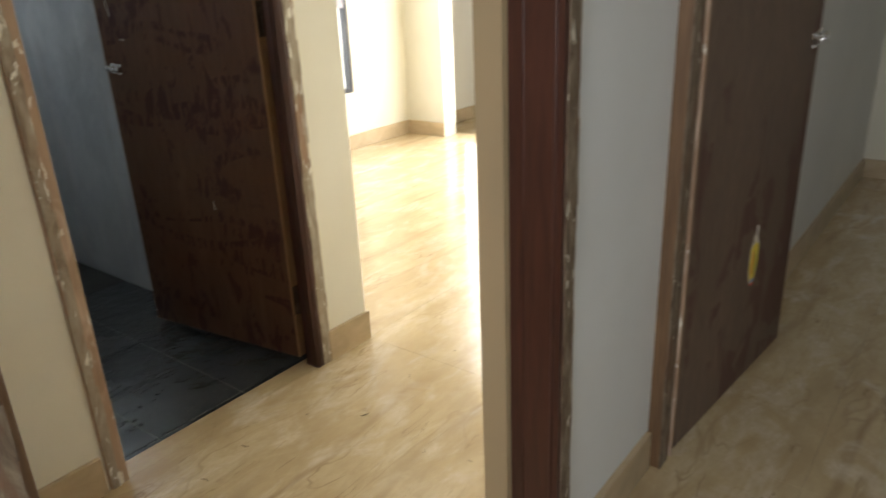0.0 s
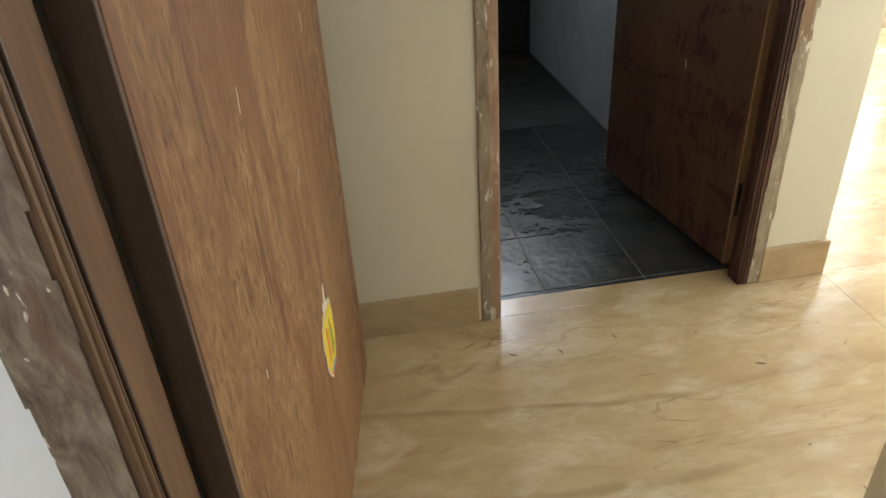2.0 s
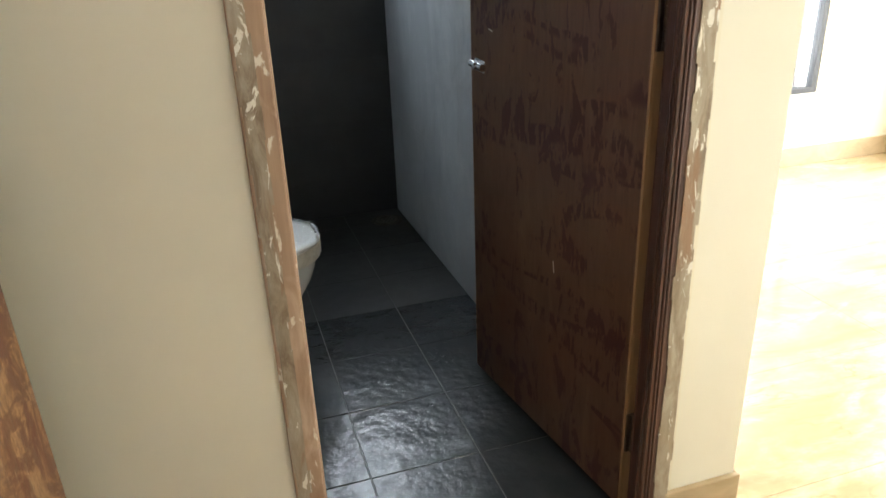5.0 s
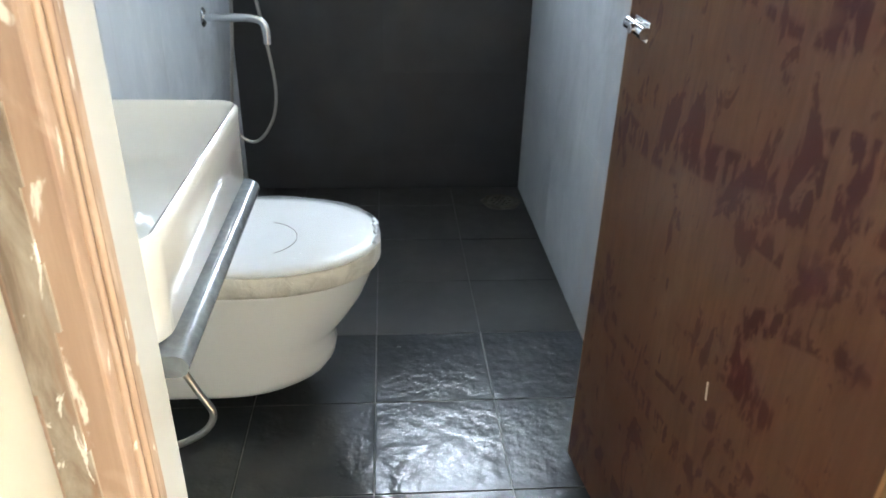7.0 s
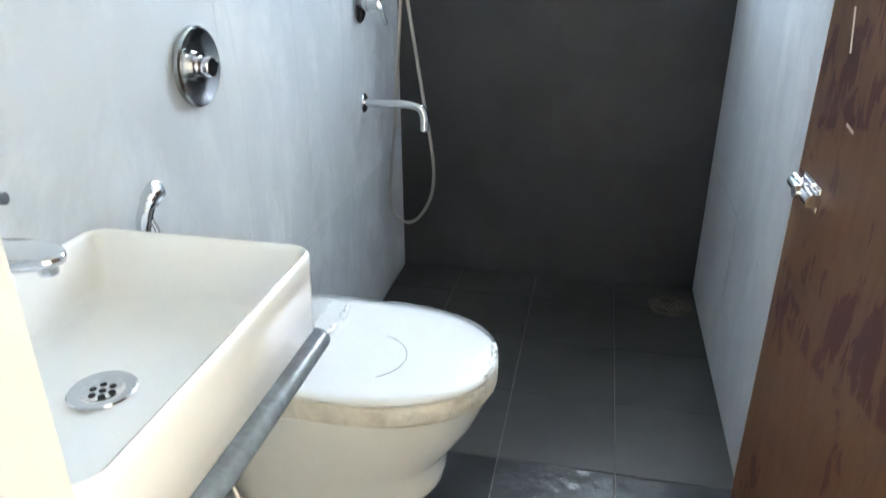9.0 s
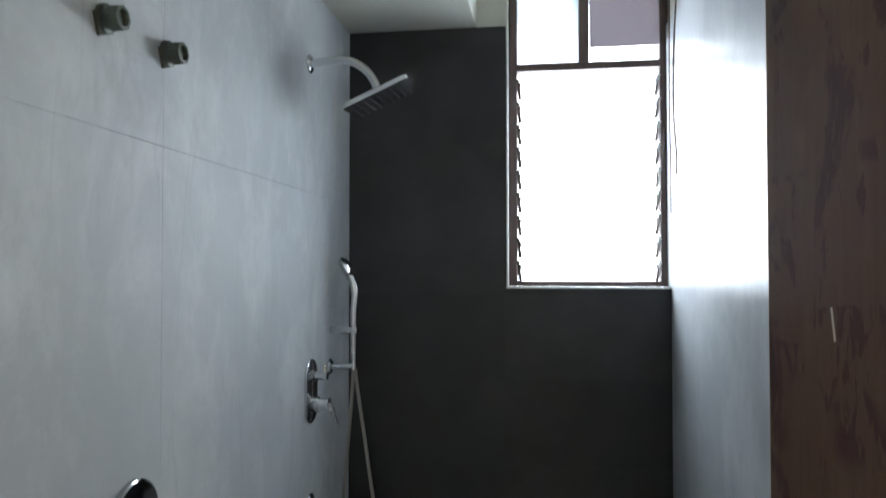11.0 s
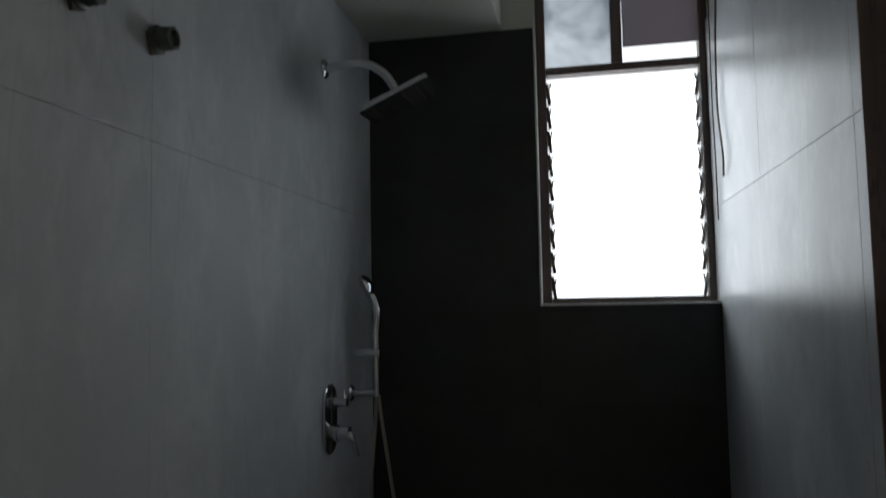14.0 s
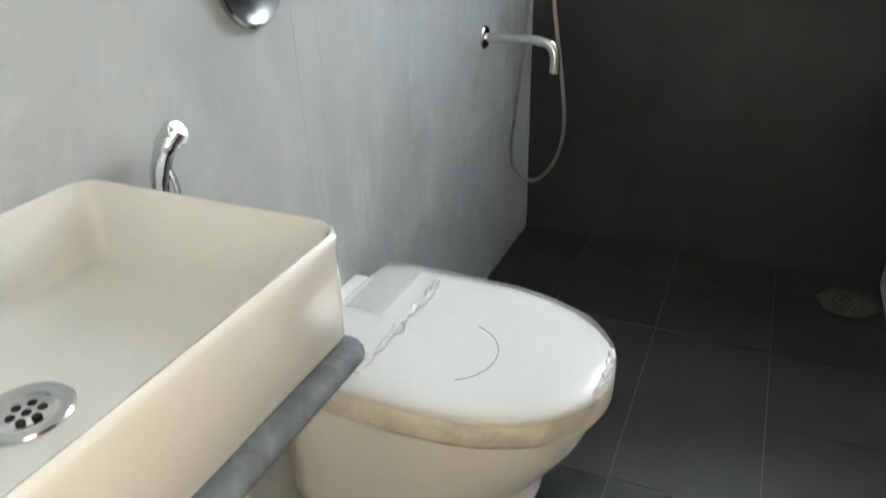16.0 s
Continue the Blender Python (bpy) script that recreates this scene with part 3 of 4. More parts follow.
wall_bed_east = structure("wall_bedroom_east", boxes((3.84, 3.99, -0.95, -0.45, -0.2, 2.95), (3.84, 3.99, 1.80, 2.17, -0.2, 2.95), (3.84, 3.99, -0.45, 1.80, 2.2, 2.95)), CREAM, "cream bedroom wall with a wide balcony opening", "wall")
wall_cor_south = structure("wall_corridor_south", boxes((-2.5, 4.1, -3.0, -2.85, -0.2, 2.95)), WHITE, "plain white corridor wall", "wall")
# Unseen west wall; its opening is added for the corridor fill lamp.
wall_cor_west = structure("wall_corridor_west", boxes((-2.5, -2.35, -2.85, -2.45, -0.2, 2.95), (-2.5, -2.35, -1.45, -1.10, -0.2, 2.95), (-2.5, -2.35, -2.45, -1.45, -0.2, 0.9), (-2.5, -2.35, -2.45, -1.45, 2.1, 2.95)), WHITE, "unseen white corridor wall with an added opening for the fill lamp", "wall")
wall_cor_east = structure("wall_corridor_east", boxes((4.07, 4.22, -2.85, -1.10, -0.2, 2.95)), CREAM, "cream end wall of the corridor", "wall")
floor_ext = structure("floor_corridor_end", boxes((3.84, 4.07, -2.85, -1.0, -0.2, -0.001)), MARBLE, "beige marble floor at the corridor end", "floor")

# balcony outside the bedroom, and the ground beyond
balcony = structure("balcony", boxes((3.84, 5.3, -0.95, 2.06, -0.2, -0.004)), MARBLE, "pale stone balcony floor in bright daylight", "balcony")
balcony_wall = structure("balcony_wall", boxes((3.99, 5.3, 2.06, 2.2, -0.2, 2.6), (5.3, 5.42, -0.95, 2.2, -0.2, 1.0)), BALC, "pale rendered balcony wall and parapet", "wall")
ground = structure("ground", boxes((-60, 60, -60, 60, -3.4, -3.2)), CEMENT, "bare grey ground outside the building", "ground")


backdrop = structure("backdrop", boxes((-5.5, 2.4, 5.2, 5.25, -1.0, 7.0)), OUTSIDE, "plain bright hazy daylight outside the bathroom window", "backdrop")


def skirting(name, *rows):
    bm = bmesh.new()
    for r in rows:
        box(*r, 0.0, 0.109, bev=0.002, segs=1, bm=bm)
    return structure(name, bm, SKIRT, "beige marble skirting along the wall foot", "skirting")


skirting("baseboard_passage", (-0.62, -0.002, -0.012, 0.002))
skirting("baseboard_doorway", (0.802, 1.002, -0.012, 0.002))
skirting("baseboard_bathroom_side", (0.988, 1.002, 0.003, 2.157))
skirting("baseboard_bedroom", (1.003, 3.827, 2.157, 2.172), (3.827, 3.842, 1.80, 2.172), (0.365, 3.827, -0.952, -0.938), (3.99, 5.28, 2.045, 2.062))
skirting("baseboard_corridor", (0.412, 0.868, -1.114, -1.098), (1.86, 4.056, -1.114, -1.098), (4.056, 4.072, -2.84, -1.098), (-2.34, -0.514, -1.114, -1.098))

# ---- door frames ----


def jamb(parent, x0, x1, y0, y1, h, step_x, step_y, faced, mat=FRAME_WOOD, putty=WORN):
    """One upright of a door frame: stop and rebate, with a worn putty face on the room side."""
    lo, hi = min(step_x, x1), max(step_x, x1)
    bm = bmesh.new()
    box(x0, x1, y0, step_y, 0, h, bev=0.003, bm=bm)
    if step_x > x0:
        box(x0, step_x, step_y - 0.002, y1, 0, h, bev=0.002, bm=bm)
    else:
        box(step_x, x0, step_y - 0.002, y1, 0, h, bev=0.002, bm=bm)
    up = part("jamb", bm, mat, parent, "red-brown wooden upright")
    fx0, fx1 = faced
    sub = bmesh.new()
    n = 44
    for i in range(n):
        z0, z1 = h * i / n, h * (i + 1) / n
        e = 0.006 * noise.noise(Vector((x0 * 9, i * 0.9, 1.3))) + 0.003 * noise.noise(Vector((x0 * 9, i * 3.1, 7)))
        f = 0.006 * noise.noise(Vector((x0 * 5, i * 0.7, 4.3)))
        a, b = (fx0 + f, fx1 + e)
        vs = [sub.verts.new(p) for p in ((a, y0 - 0.0025, z0), (b, y0 - 0.0025, z0), (b, y0 - 0.0025, z1), (a, y0 - 0.0025, z1))]
        vb = [sub.verts.new(p) for p in ((a, y0 + 0.001, z0), (b, y0 + 0.001, z0), (b, y0 + 0.001, z1), (a, y0 + 0.001, z1))]
        sub.faces.new(vs)
        sub.faces.new((vs[0], vs[3], vb[3], vb[0]))
        sub.faces.new((vs[1], vs[2], vb[2], vb[1]))
    part("putty", sub, putty, up, "worn putty and old paint")
    return up


def beads(parent, x, y, h, mat, r=0.0035, gap=0.010, n=2, along=0):
    """Thin ribs running up a frame: mouldings, and dark lines for groove shade."""
    for i in range(n):
        bm = bmesh.new()
        px, py = (x + gap * i, y) if along == 0 else (x, y + gap * i)
        tube([(px, py, 0.002), (px, py, h)], r, 8, bm=bm)
        part("frame_rib", bm, mat, parent, smooth=60)


frame_b = empty("door_frame", "worn red-brown wooden frame round the bathroom doorway", "door frame", kind="structure")
frame_b.name = "door_frame_1"
jl = jamb(frame_b, 0.006, 0.058, -0.006, 0.080, 2.22, 0.046, 0.045, (0.010, 0.035), PALE_FRAME, GREY_PUTTY)
jr = jamb(frame_b, 0.80, 0.743, -0.006, 0.080, 2.22, 0.772, 0.045, (0.771, 0.808), FRAME_WOOD, GREY_PUTTY)
beads(jl, 0.0585, 0.012, 2.2, PALE_FRAME, along=1, gap=0.014)
# Thin darker ribs: the shade of the jamb's grooves put in as colour.
beads(jl, 0.0580, 0.019, 2.2, BROWN_FRAME, along=1, gap=0.014, r=0.0016)
beads(jr, 0.7425, 0.004, 2.2, FRAME_WOOD, along=1, gap=0.013)
beads(jr, 0.750, -0.007, 2.2, FRAME_WOOD, gap=0.008, n=2, r=0.003)
part("head", boxes((0.0, 0.80, -0.006, 0.08, 2.22, 2.278), bev=0.003), FRAME_WOOD, frame_b)

frame_1 = empty("door_frame_2", "worn wooden frame round the bedroom doorway", "door frame", kind="structure")
kl = jamb(frame_1, D1L + 0.002, -0.483, -1.112, -1.0, 2.18, -0.516, -1.012, (D1L - 0.012, -0.490), BROWN_FRAME)
kr = jamb(frame_1, D1R - 0.002, 0.372, -1.112, -1.0, 2.18, 0.378, -1.035, (0.380, D1R + 0.008))
beads(kl, -0.4835, -1.103, 2.15, BROWN_FRAME, along=1, gap=0.016, n=1, r=0.0045)
beads(kl, -0.4815, -1.086, 2.15, DARK_EDGE, along=1, n=1, r=0.0022)
# Black rib drawn for the shade in the groove beside the putty.
beads(kl, -0.4832, -1.094, 2.15, BLACK, along=1, n=1, r=0.0014)
beads(kr, 0.3715, -1.095, 2.15, FRAME_WOOD, along=1, gap=0.02, n=1)
part("head", boxes((D1L + 0.002, D1R - 0.002, -1.112, -1.0, 2.18, 2.234), bev=0.003), FRAME_WOOD, frame_1)

frame_2 = empty("door_frame_3", "worn frame of the second corridor door", "door frame", kind="structure")
ml = jamb(frame_2, 0.876, 0.940, -1.135, -1.099, 2.18, 0.955, -1.115, (0.870, 0.925), BROWN_FRAME)
mr = jamb(frame_2, 1.855, 1.79, -1.135, -1.099, 2.18, 1.78, -1.115, (1.80, 1.862))
beads(ml, 0.945, -1.137, 2.15, PALE_FRAME, n=1, r=0.005)
part("head", boxes((0.872, 1.855, -1.135, -1.099, 2.18, 2.24), bev=0.003), FRAME_WOOD, frame_2)

# ---- door leaves ----


def latch(parent, x, z, face, out, tilt=20, size=1.0):
    """A thumb-turn latch: plate, spindle barrel and two small grips. face: y of the surface, out: -1 or 1."""
    m = Matrix.Translation((x, face, z)) @ Matrix.Rotation(radians(tilt * out), 4, "Y") @ Matrix.Scale(size, 4)
    bm = box(-0.036, 0.036, min(0, out * 0.004), max(0, out * 0.004), -0.022, 0.022, bev=0.0015)
    bm.transform(m)
    plate = part("latch", bm, CHROME, parent, "chrome thumb-turn latch")
    bm = tube([m @ Vector((-0.040, out * 0.012, 0)), m @ Vector((-0.006, out * 0.012, 0)), m @ Vector((-0.004, out * 0.012, 0)), m @ Vector((0.004, out * 0.012, 0)), m @ Vector((0.006, out * 0.012, 0)), m @ Vector((0.046, out * 0.012, 0))], [0.010, 0.010, 0.006, 0.006, 0.010, 0.010], 12)
    part("barrel", bm, CHROME, plate, smooth=40)
    bm = tube([m @ Vector((0, out * 0.002, 0)), m @ Vector((0, out * 0.030, 0))], [0.007, 0.008], 12)
    part("spindle", bm, CHROME, plate, smooth=40)


def hinge(parent, z, y0, y1):
    bm = boxes((-0.006, 0.004, y0, y1, z - 0.05, z + 0.05), bev=0.001)
    for k in range(5):
        tube([(-0.010, (y0 + y1) / 2, z - 0.05 + 0.02 * k + 0.001), (-0.010, (y0 + y1) / 2, z - 0.05 + 0.02 * k + 0.019)], 0.006, 10, bm=bm)
    part("hinge", bm, HINGE, parent, "dark iron butt hinge")


def sticker(parent, x, z, face, out, r=0.085, narrow=1.0):
    """A round torn yellow label: a jagged disc with printed bars and a peeled white rim."""
    def disc(rad, y, keep, jag, seed):
        bm = bmesh.new()
        pts = []
        for k in range(48):
            a = 2 * math.pi * k / 48
            rr = rad * (1 + jag * noise.noise(Vector((math.cos(a) * 3 + seed, math.sin(a) * 3, seed))))
            px, pz = rr * narrow * math.cos(a), rr * math.sin(a)
            if pz > keep:
                pz = keep + 0.25 * (pz - keep) + 0.014 * noise.noise(Vector((k * 0.8, seed, 2)))
            pts.append((x + px, y, z + pz))
        loft([pts, [(p[0], face + out * 0.0002, p[2]) for p in pts]], bm=bm)
        return bm
    base = part("sticker", disc(r * 1.03, face + out * 0.0008, r * 0.55, 0.10, 1.0), PAPER, parent, "torn round yellow sticker with printed bars")
    part("print", disc(r * 0.95, face + out * 0.0012, r * 0.45, 0.12, 2.0), YELLOW, base)
    for dx, dz, w, h in ((0.012, 0.075, 0.012, 0.05), (-0.014, 0.062, 0.016, 0.022), (0.020, 0.058, 0.022, 0.010)):
        ya, yb = sorted((face, face + out * 0.0011))
        bm = box(-w / 2, w / 2, ya, yb, -h / 2, h / 2)
        bm.transform(Matrix.Translation((x + dx * narrow, 0, z + dz)) @ Matrix.Rotation(radians(700 * dx), 4, "Y"))
        part("scrap", bm, PAPER, base, "torn white scrap")
    for dx, dz, w, h, mat in ((-0.028, -0.01, 0.016, 0.07, ORANGE), (0.022, -0.015, 0.012, 0.075, GREENP), (0.042, -0.02, 0.007, 0.05, GREENP), (0.0, -0.070, 0.06, 0.010, BLUEP), (0.0, -0.081, 0.05, 0.008, REDP), (-0.004, -0.015, 0.004, 0.06, ORANGE)):
        ya, yb = sorted((face + out * 0.0010, face + out * 0.0018))
        part("print", boxes((x + (dx - w / 2) * narrow, x + (dx + w / 2) * narrow, ya, yb, z + dz - h / 2, z + dz + h / 2)), mat, base)


def door_leaf(name, label, m, w, h, t, out, ply, edge, hinges=(0.22, 1.12, 1.95)):
    """A flush ply leaf. Local x from the hinge, the seen face at y 0, the body behind it."""
    door = empty(name, label, "door", m)
    ya, yb = (0.0, t) if out < 0 else (-t, 0.0)
    part("panel", box(0.006, w - 0.004, ya, yb, 0.008, h, bev=0.0012, segs=1), ply, door)
    part("edge_strip", box(0.0, 0.0065, ya + 0.001, yb - 0.001, 0.008, h, bev=0.0008, segs=1), edge, door, "bare hinge-side edge")
    part("edge_strip", box(w - 0.0045, w, ya + 0.001, yb - 0.001, 0.008, h, bev=0.0012, segs=1), edge, door, "bare closing edge")
    for z in hinges:
        hinge(door, z, ya + 0.004, yb - 0.004)
    return door


door_bath = door_leaf("door_1", "open brown plywood bathroom door blotched with maroon stain", pose(0.748, 0.090, 0, 0, 0, 97.5), 0.722, 2.21, 0.035, 1, PLY_DARK, RAW_EDGE)
latch(door_bath, 0.668, 0.965, 0.0, 1, -6, 0.75)
for sx, sz, sl, st in ((0.655, 1.16, 0.05, 14), (0.57, 1.42, 0.035, 10), (0.30, 0.52, 0.03, 8), (0.61, 1.06, 0.02, 75)):
    bm = box(-0.0018, 0.0018, 0.0, 0.0006, -sl / 2, sl / 2, bev=0.0002, segs=1)
    bm.transform(Matrix.Translation((sx, 0, sz)) @ Matrix.Rotation(radians(st), 4, "Y"))
    part("scratch", bm, PAPER, door_bath, "pale scratch")
door_bed = door_leaf("door_2", "open orange-brown plywood bedroom door with streaky grain", pose(-0.449, -1.003, 0, 0, 0, 81.4), 0.895, 2.17, 0.036, -1, PLY_WARM, DARK_EDGE, (0.16, 1.5, 1.98))
latch(door_bed, 0.850, 1.005, 0.0, -1, 4)
sticker(door_bed, 0.520, 0.395, 0.0, -1, 0.085, 0.62)
for sx, sz, sl, st in ((0.27, 0.92, 0.045, 6), (0.50, 0.72, 0.04, 12), (0.16, 0.62, 0.02, 0), (0.70, 0.9, 0.05, 3)):
    bm = box(-0.0011, 0.0011, -0.0006, 0.0, -sl / 3, sl / 3, bev=0.0002, segs=1)
    bm.transform(Matrix.Translation((sx, 0, sz)) @ Matrix.Rotation(radians(st), 4, "Y"))
    part("scratch", bm, PAPER, door_bed, "pale scratch")
door_far = door_leaf("door_3", "dusty brown plywood corridor door standing slightly ajar", pose(0.962, -1.137, 0, 0, 0, -5.0), 0.80, 2.17, 0.034, -1, PLY_GREY, RAW_EDGE)
latch(door_far, 0.765, 1.0, 0.0, -1, 10)
sticker(door_far, 0.46, 0.41, 0.0, -1, 0.08, 0.42)

# ---- bathroom window ----
win = empty("window_1", "brown louvred bathroom window, glass slats bright with daylight", "window", kind="structure")
X0, X1, Z0, Z1, YF = 0.249, 0.818, 1.407, 2.528, 2.50
part("frame", boxes((X0, X0 + 0.030, YF, YF + 0.05, Z0, Z1), (X1 - 0.030, X1, YF, YF + 0.05, Z0, Z1), (X0 + 0.03, X1 - 0.03, YF, YF + 0.05, Z0, Z0 + 0.018), (X0 + 0.03, X1 - 0.03, YF, YF + 0.05, Z1 - 0.035, Z1), bev=0.003), WINFRAME, win)
part("transom", boxes((X0 + 0.03, X1 - 0.03, YF - 0.002, YF + 0.05, 2.195, 2.222), bev=0.003), WINFRAME, win)
part("mullion", boxes((0.503, 0.540, YF - 0.002, YF + 0.05, 2.222, Z1 - 0.035), bev=0.003), WINFRAME, win)
part("pane", boxes((X0 + 0.026, 0.507, YF + 0.024, YF + 0.029, 2.218, Z1 - 0.032)), FROST, win, "frosted upper pane").visible_shadow = False
bm = box(0.542, X1 - 0.031, -0.004, 0.004, -0.225, 0.0, bev=0.001)
bm.transform(Matrix.Translation((0, YF + 0.018, Z1 - 0.032)) @ Matrix.Rotation(radians(-6), 4, "X"))
part("vent_flap", bm, FLAP, win, "mauve-grey vent board hanging over the opening")
pitch, z = 0.084, Z0 + 0.055
while z < 2.17:
    bm = box(X0 + 0.040, X1 - 0.040, -0.0015, 0.0015, -0.043, 0.043)
    bm.transform(Matrix.Translation((0, YF + 0.028, z)) @ Matrix.Rotation(radians(9), 4, "X"))
    s = part("slat", bm, GLASS, win, "clear glass louvre slat")
    s.visible_shadow = False
    for cx, dx in ((X0 + 0.036, -1), (X1 - 0.036, 1)):
        bm = box(-0.006, 0.006, -0.006, 0.006, -0.040, 0.040, bev=0.001)
        bm.transform(Matrix.Translation((cx, YF + 0.022, z)) @ Matrix.Rotation(radians(30), 4, "X") @ Matrix.Rotation(radians(6 * dx), 4, "Y"))
        part("clip", bm, ALU if dx > 0 else HINGE, s, "aluminium louvre clip")
        bm = tube([(cx - 0.009 * dx, YF + 0.004, z - 0.034), (cx - 0.004 * dx, YF + 0.002, z), (cx - 0.010 * dx, YF + 0.004, z + 0.034)], 0.003, 6)
        part("lever", bm, HINGE, s)
    z += pitch
part("trim", boxes((0.243, 0.249, BW - 0.003, YF, 1.400, TOP), (0.243, RW - 0.001, BW - 0.004, YF, 1.400, 1.407), bev=0.001), TRIMW, win, "pale tile edge trim")
# Black tube puts in the dark of the narrow shadow gap along the soffit.
part("crack", tube([(0.262, 2.432, 2.527), (0.45, 2.436, 2.527), (0.70, 2.431, 2.527)], 0.0016, 6), BLACK, beam)
cable = tagged(finish("cable", tube(smooth_path([(RW - 0.004, 2.30, 2.52), (RW - 0.006, 2.25, 2.40), (RW - 0.012, 2.27, 2.2), (RW - 0.010, 2.30, 2.0), (RW - 0.012, 2.24, 1.84), (RW - 0.005, 2.28, 1.78)]), 0.003, 6), HINGE), "thin dark cable hanging beside the bathroom window", "cable")
tagged(finish("cable", tube(smooth_path([(RW - 0.004, 2.40, 2.50), (RW - 0.008, 2.38, 2.30), (RW - 0.006, 2.40, 2.05), (RW - 0.009, 2.37, 1.84), (RW - 0.005, 2.39, 1.66)]), 0.0022, 6), HINGE), "thin grey cable close to the bathroom window frame", "cable")

# ---- bedroom window and its frame ----
win2 = empty("window_2", "tall bedroom window with a dark slim metal frame", "window", kind="structure")
a, b, c, d = WIN
part("frame", boxes((a, a + 0.03, 2.175, 2.23, c, d), (b - 0.03, b, 2.175, 2.23, c, d), (a + 0.03, b - 0.03, 2.175, 2.23, c, c + 0.03), (a + 0.03, b - 0.03, 2.175, 2.23, d - 0.03, d), bev=0.002), DARKMETAL, win2)
part("transom", boxes((a + 0.03, b - 0.03, 2.177, 2.23, 1.02, 1.10), bev=0.002), BOARD, win2, "olive-grey cross rail")
part("mullion", boxes((2.58, 2.61, 2.177, 2.23, c + 0.03, 1.02), bev=0.002), DARKMETAL, win2)
for p in ((a + 0.03, 2.58, c + 0.03, 1.02), (2.61, b - 0.03, c + 0.03, 1.02), (a + 0.03, b - 0.03, 1.10, d - 0.03)):
    part("pane", boxes((p[0], p[1], 2.20, 2.205, p[2], p[3])), GLASS, win2, "clear pane").visible_shadow = False

# ---- wash basin on its counter ----
counter = empty("counter", "grey granite counter slab with rounded edge under the basin", "counter")


def corner_slab(x0, x1, y0, y1, r, z, n=10):
    """A rectangle whose far front corner is rounded."""
    pts = [Vector((x0, y0, z)), Vector((x1, y0, z))]
    pts += [Vector((x1 - r + r * math.cos(radians(90 * k / n)), y1 - r + r * math.sin(radians(90 * k / n)), z)) for k in range(n + 1)]
    return pts + [Vector((x0, y1, z))]


rings = []
for k in range(9):
    a = math.pi * k / 8
    zc, rad = 0.7285, 0.0135
    ins = rad * (1 - math.sin(a))
    rings.append(corner_slab(LW + 0.001, 0.046 - ins, 0.193, 0.678 - ins, 0.022 - ins * 0.9, zc - rad * math.cos(a)))
part("slab", loft(rings), GRANITE, counter, smooth=50)
basin = empty("wash_basin", "rectangular ivory ceramic wash basin standing on the granite counter", "wash basin")
bx0, bx1, by0, by1, bz, bt = LW + 0.001, 0.027, 0.196, 0.691, 0.7425, 0.863


def basin_ring(ins, z, r):
    return rounded(bx0 + ins, bx1 - ins, by0 + ins, by1 - ins, max(r, 0.004), z, 8)


rings = [basin_ring(0.030, bz, 0.02), basin_ring(0.007, bz, 0.034), basin_ring(0.003, bz + 0.004, 0.037), basin_ring(0.001, bt - 0.02, 0.040), basin_ring(0.0, bt - 0.007, 0.040), basin_ring(0.002, bt - 0.002, 0.038),
         basin_ring(0.006, bt, 0.032), basin_ring(0.010, bt - 0.002, 0.025), basin_ring(0.0125, bt - 0.008, 0.021), basin_ring(0.018, 0.815, 0.017), basin_ring(0.022, 0.786, 0.015), basin_ring(0.027, 0.775, 0.016), basin_ring(0.038, 0.7705, 0.02), basin_ring(0.10, 0.768, 0.05)]
part("bowl", loft(rings), CERAMIC, basin, smooth=48)
dm = Matrix.Translation((-0.153, 0.437, 0.768))
waste = part("waste", lathe([(0.002, 0.0), (0.039, 0.0), (0.040, 0.002), (0.038, 0.0042), (0.030, 0.0045), (0.024, 0.003), (0.021, 0.0012), (0.002, 0.0012)], dm), CHROME, basin, "round chrome waste grating", 40)
for k in range(7):
    a, r = (k * math.pi / 3, 0.0125) if k < 6 else (0, 0)
    part("hole", lathe([(0.001, 0.0014), (0.0042, 0.0014), (0.0042, 0.0018), (0.001, 0.0018)], dm @ Matrix.Translation((r * math.cos(a), r * math.sin(a), 0)), 10), BLACK, waste)

tap = empty("basin_tap", "chrome wall-mounted basin tap with flat oval spout", "tap")
part("flange", lathe([(0.001, 0), (0.030, 0), (0.031, 0.003), (0.026, 0.009), (0.014, 0.010), (0.001, 0.010)], Matrix.Translation((LW, 0.425, 0.955)) @ TO_X), CHROME, tap, smooth=40)
part("body", tube(smooth_path([(LW + 0.008, 0.425, 0.955), (LW + 0.05, 0.425, 0.956), (-0.262, 0.425, 0.954)]), 0.017, 16), CHROME, tap, smooth=50)
rings = []
for z, s in ((0.936, 0.86), (0.938, 0.97), (0.944, 1.0), (0.948, 0.97), (0.950, 0.85)):
    rings.append([Vector((-0.218 + 0.062 * s * math.cos(t), 0.430 + 0.034 * s * math.sin(t), z)) for t in (2 * math.pi * k / 32 for k in range(32))])
part("spout", loft(rings), CHROME, tap, "flat oval waterfall spout", 60)
part("outlet", lathe([(0.001, 0), (0.010, 0), (0.011, 0.004), (0.011, 0.016), (0.001, 0.016)], Matrix.Translation((-0.178, 0.430, 0.924)), 16), CHROME, tap, smooth=40)
part("lever", tube(smooth_path([(-0.275, 0.425, 0.968), (-0.272, 0.425, 0.995), (-0.245, 0.43, 1.006), (-0.212, 0.433, 1.008)]), [0.009] * 9 + [0.007] * 16, 12), CHROME, tap, smooth=60)

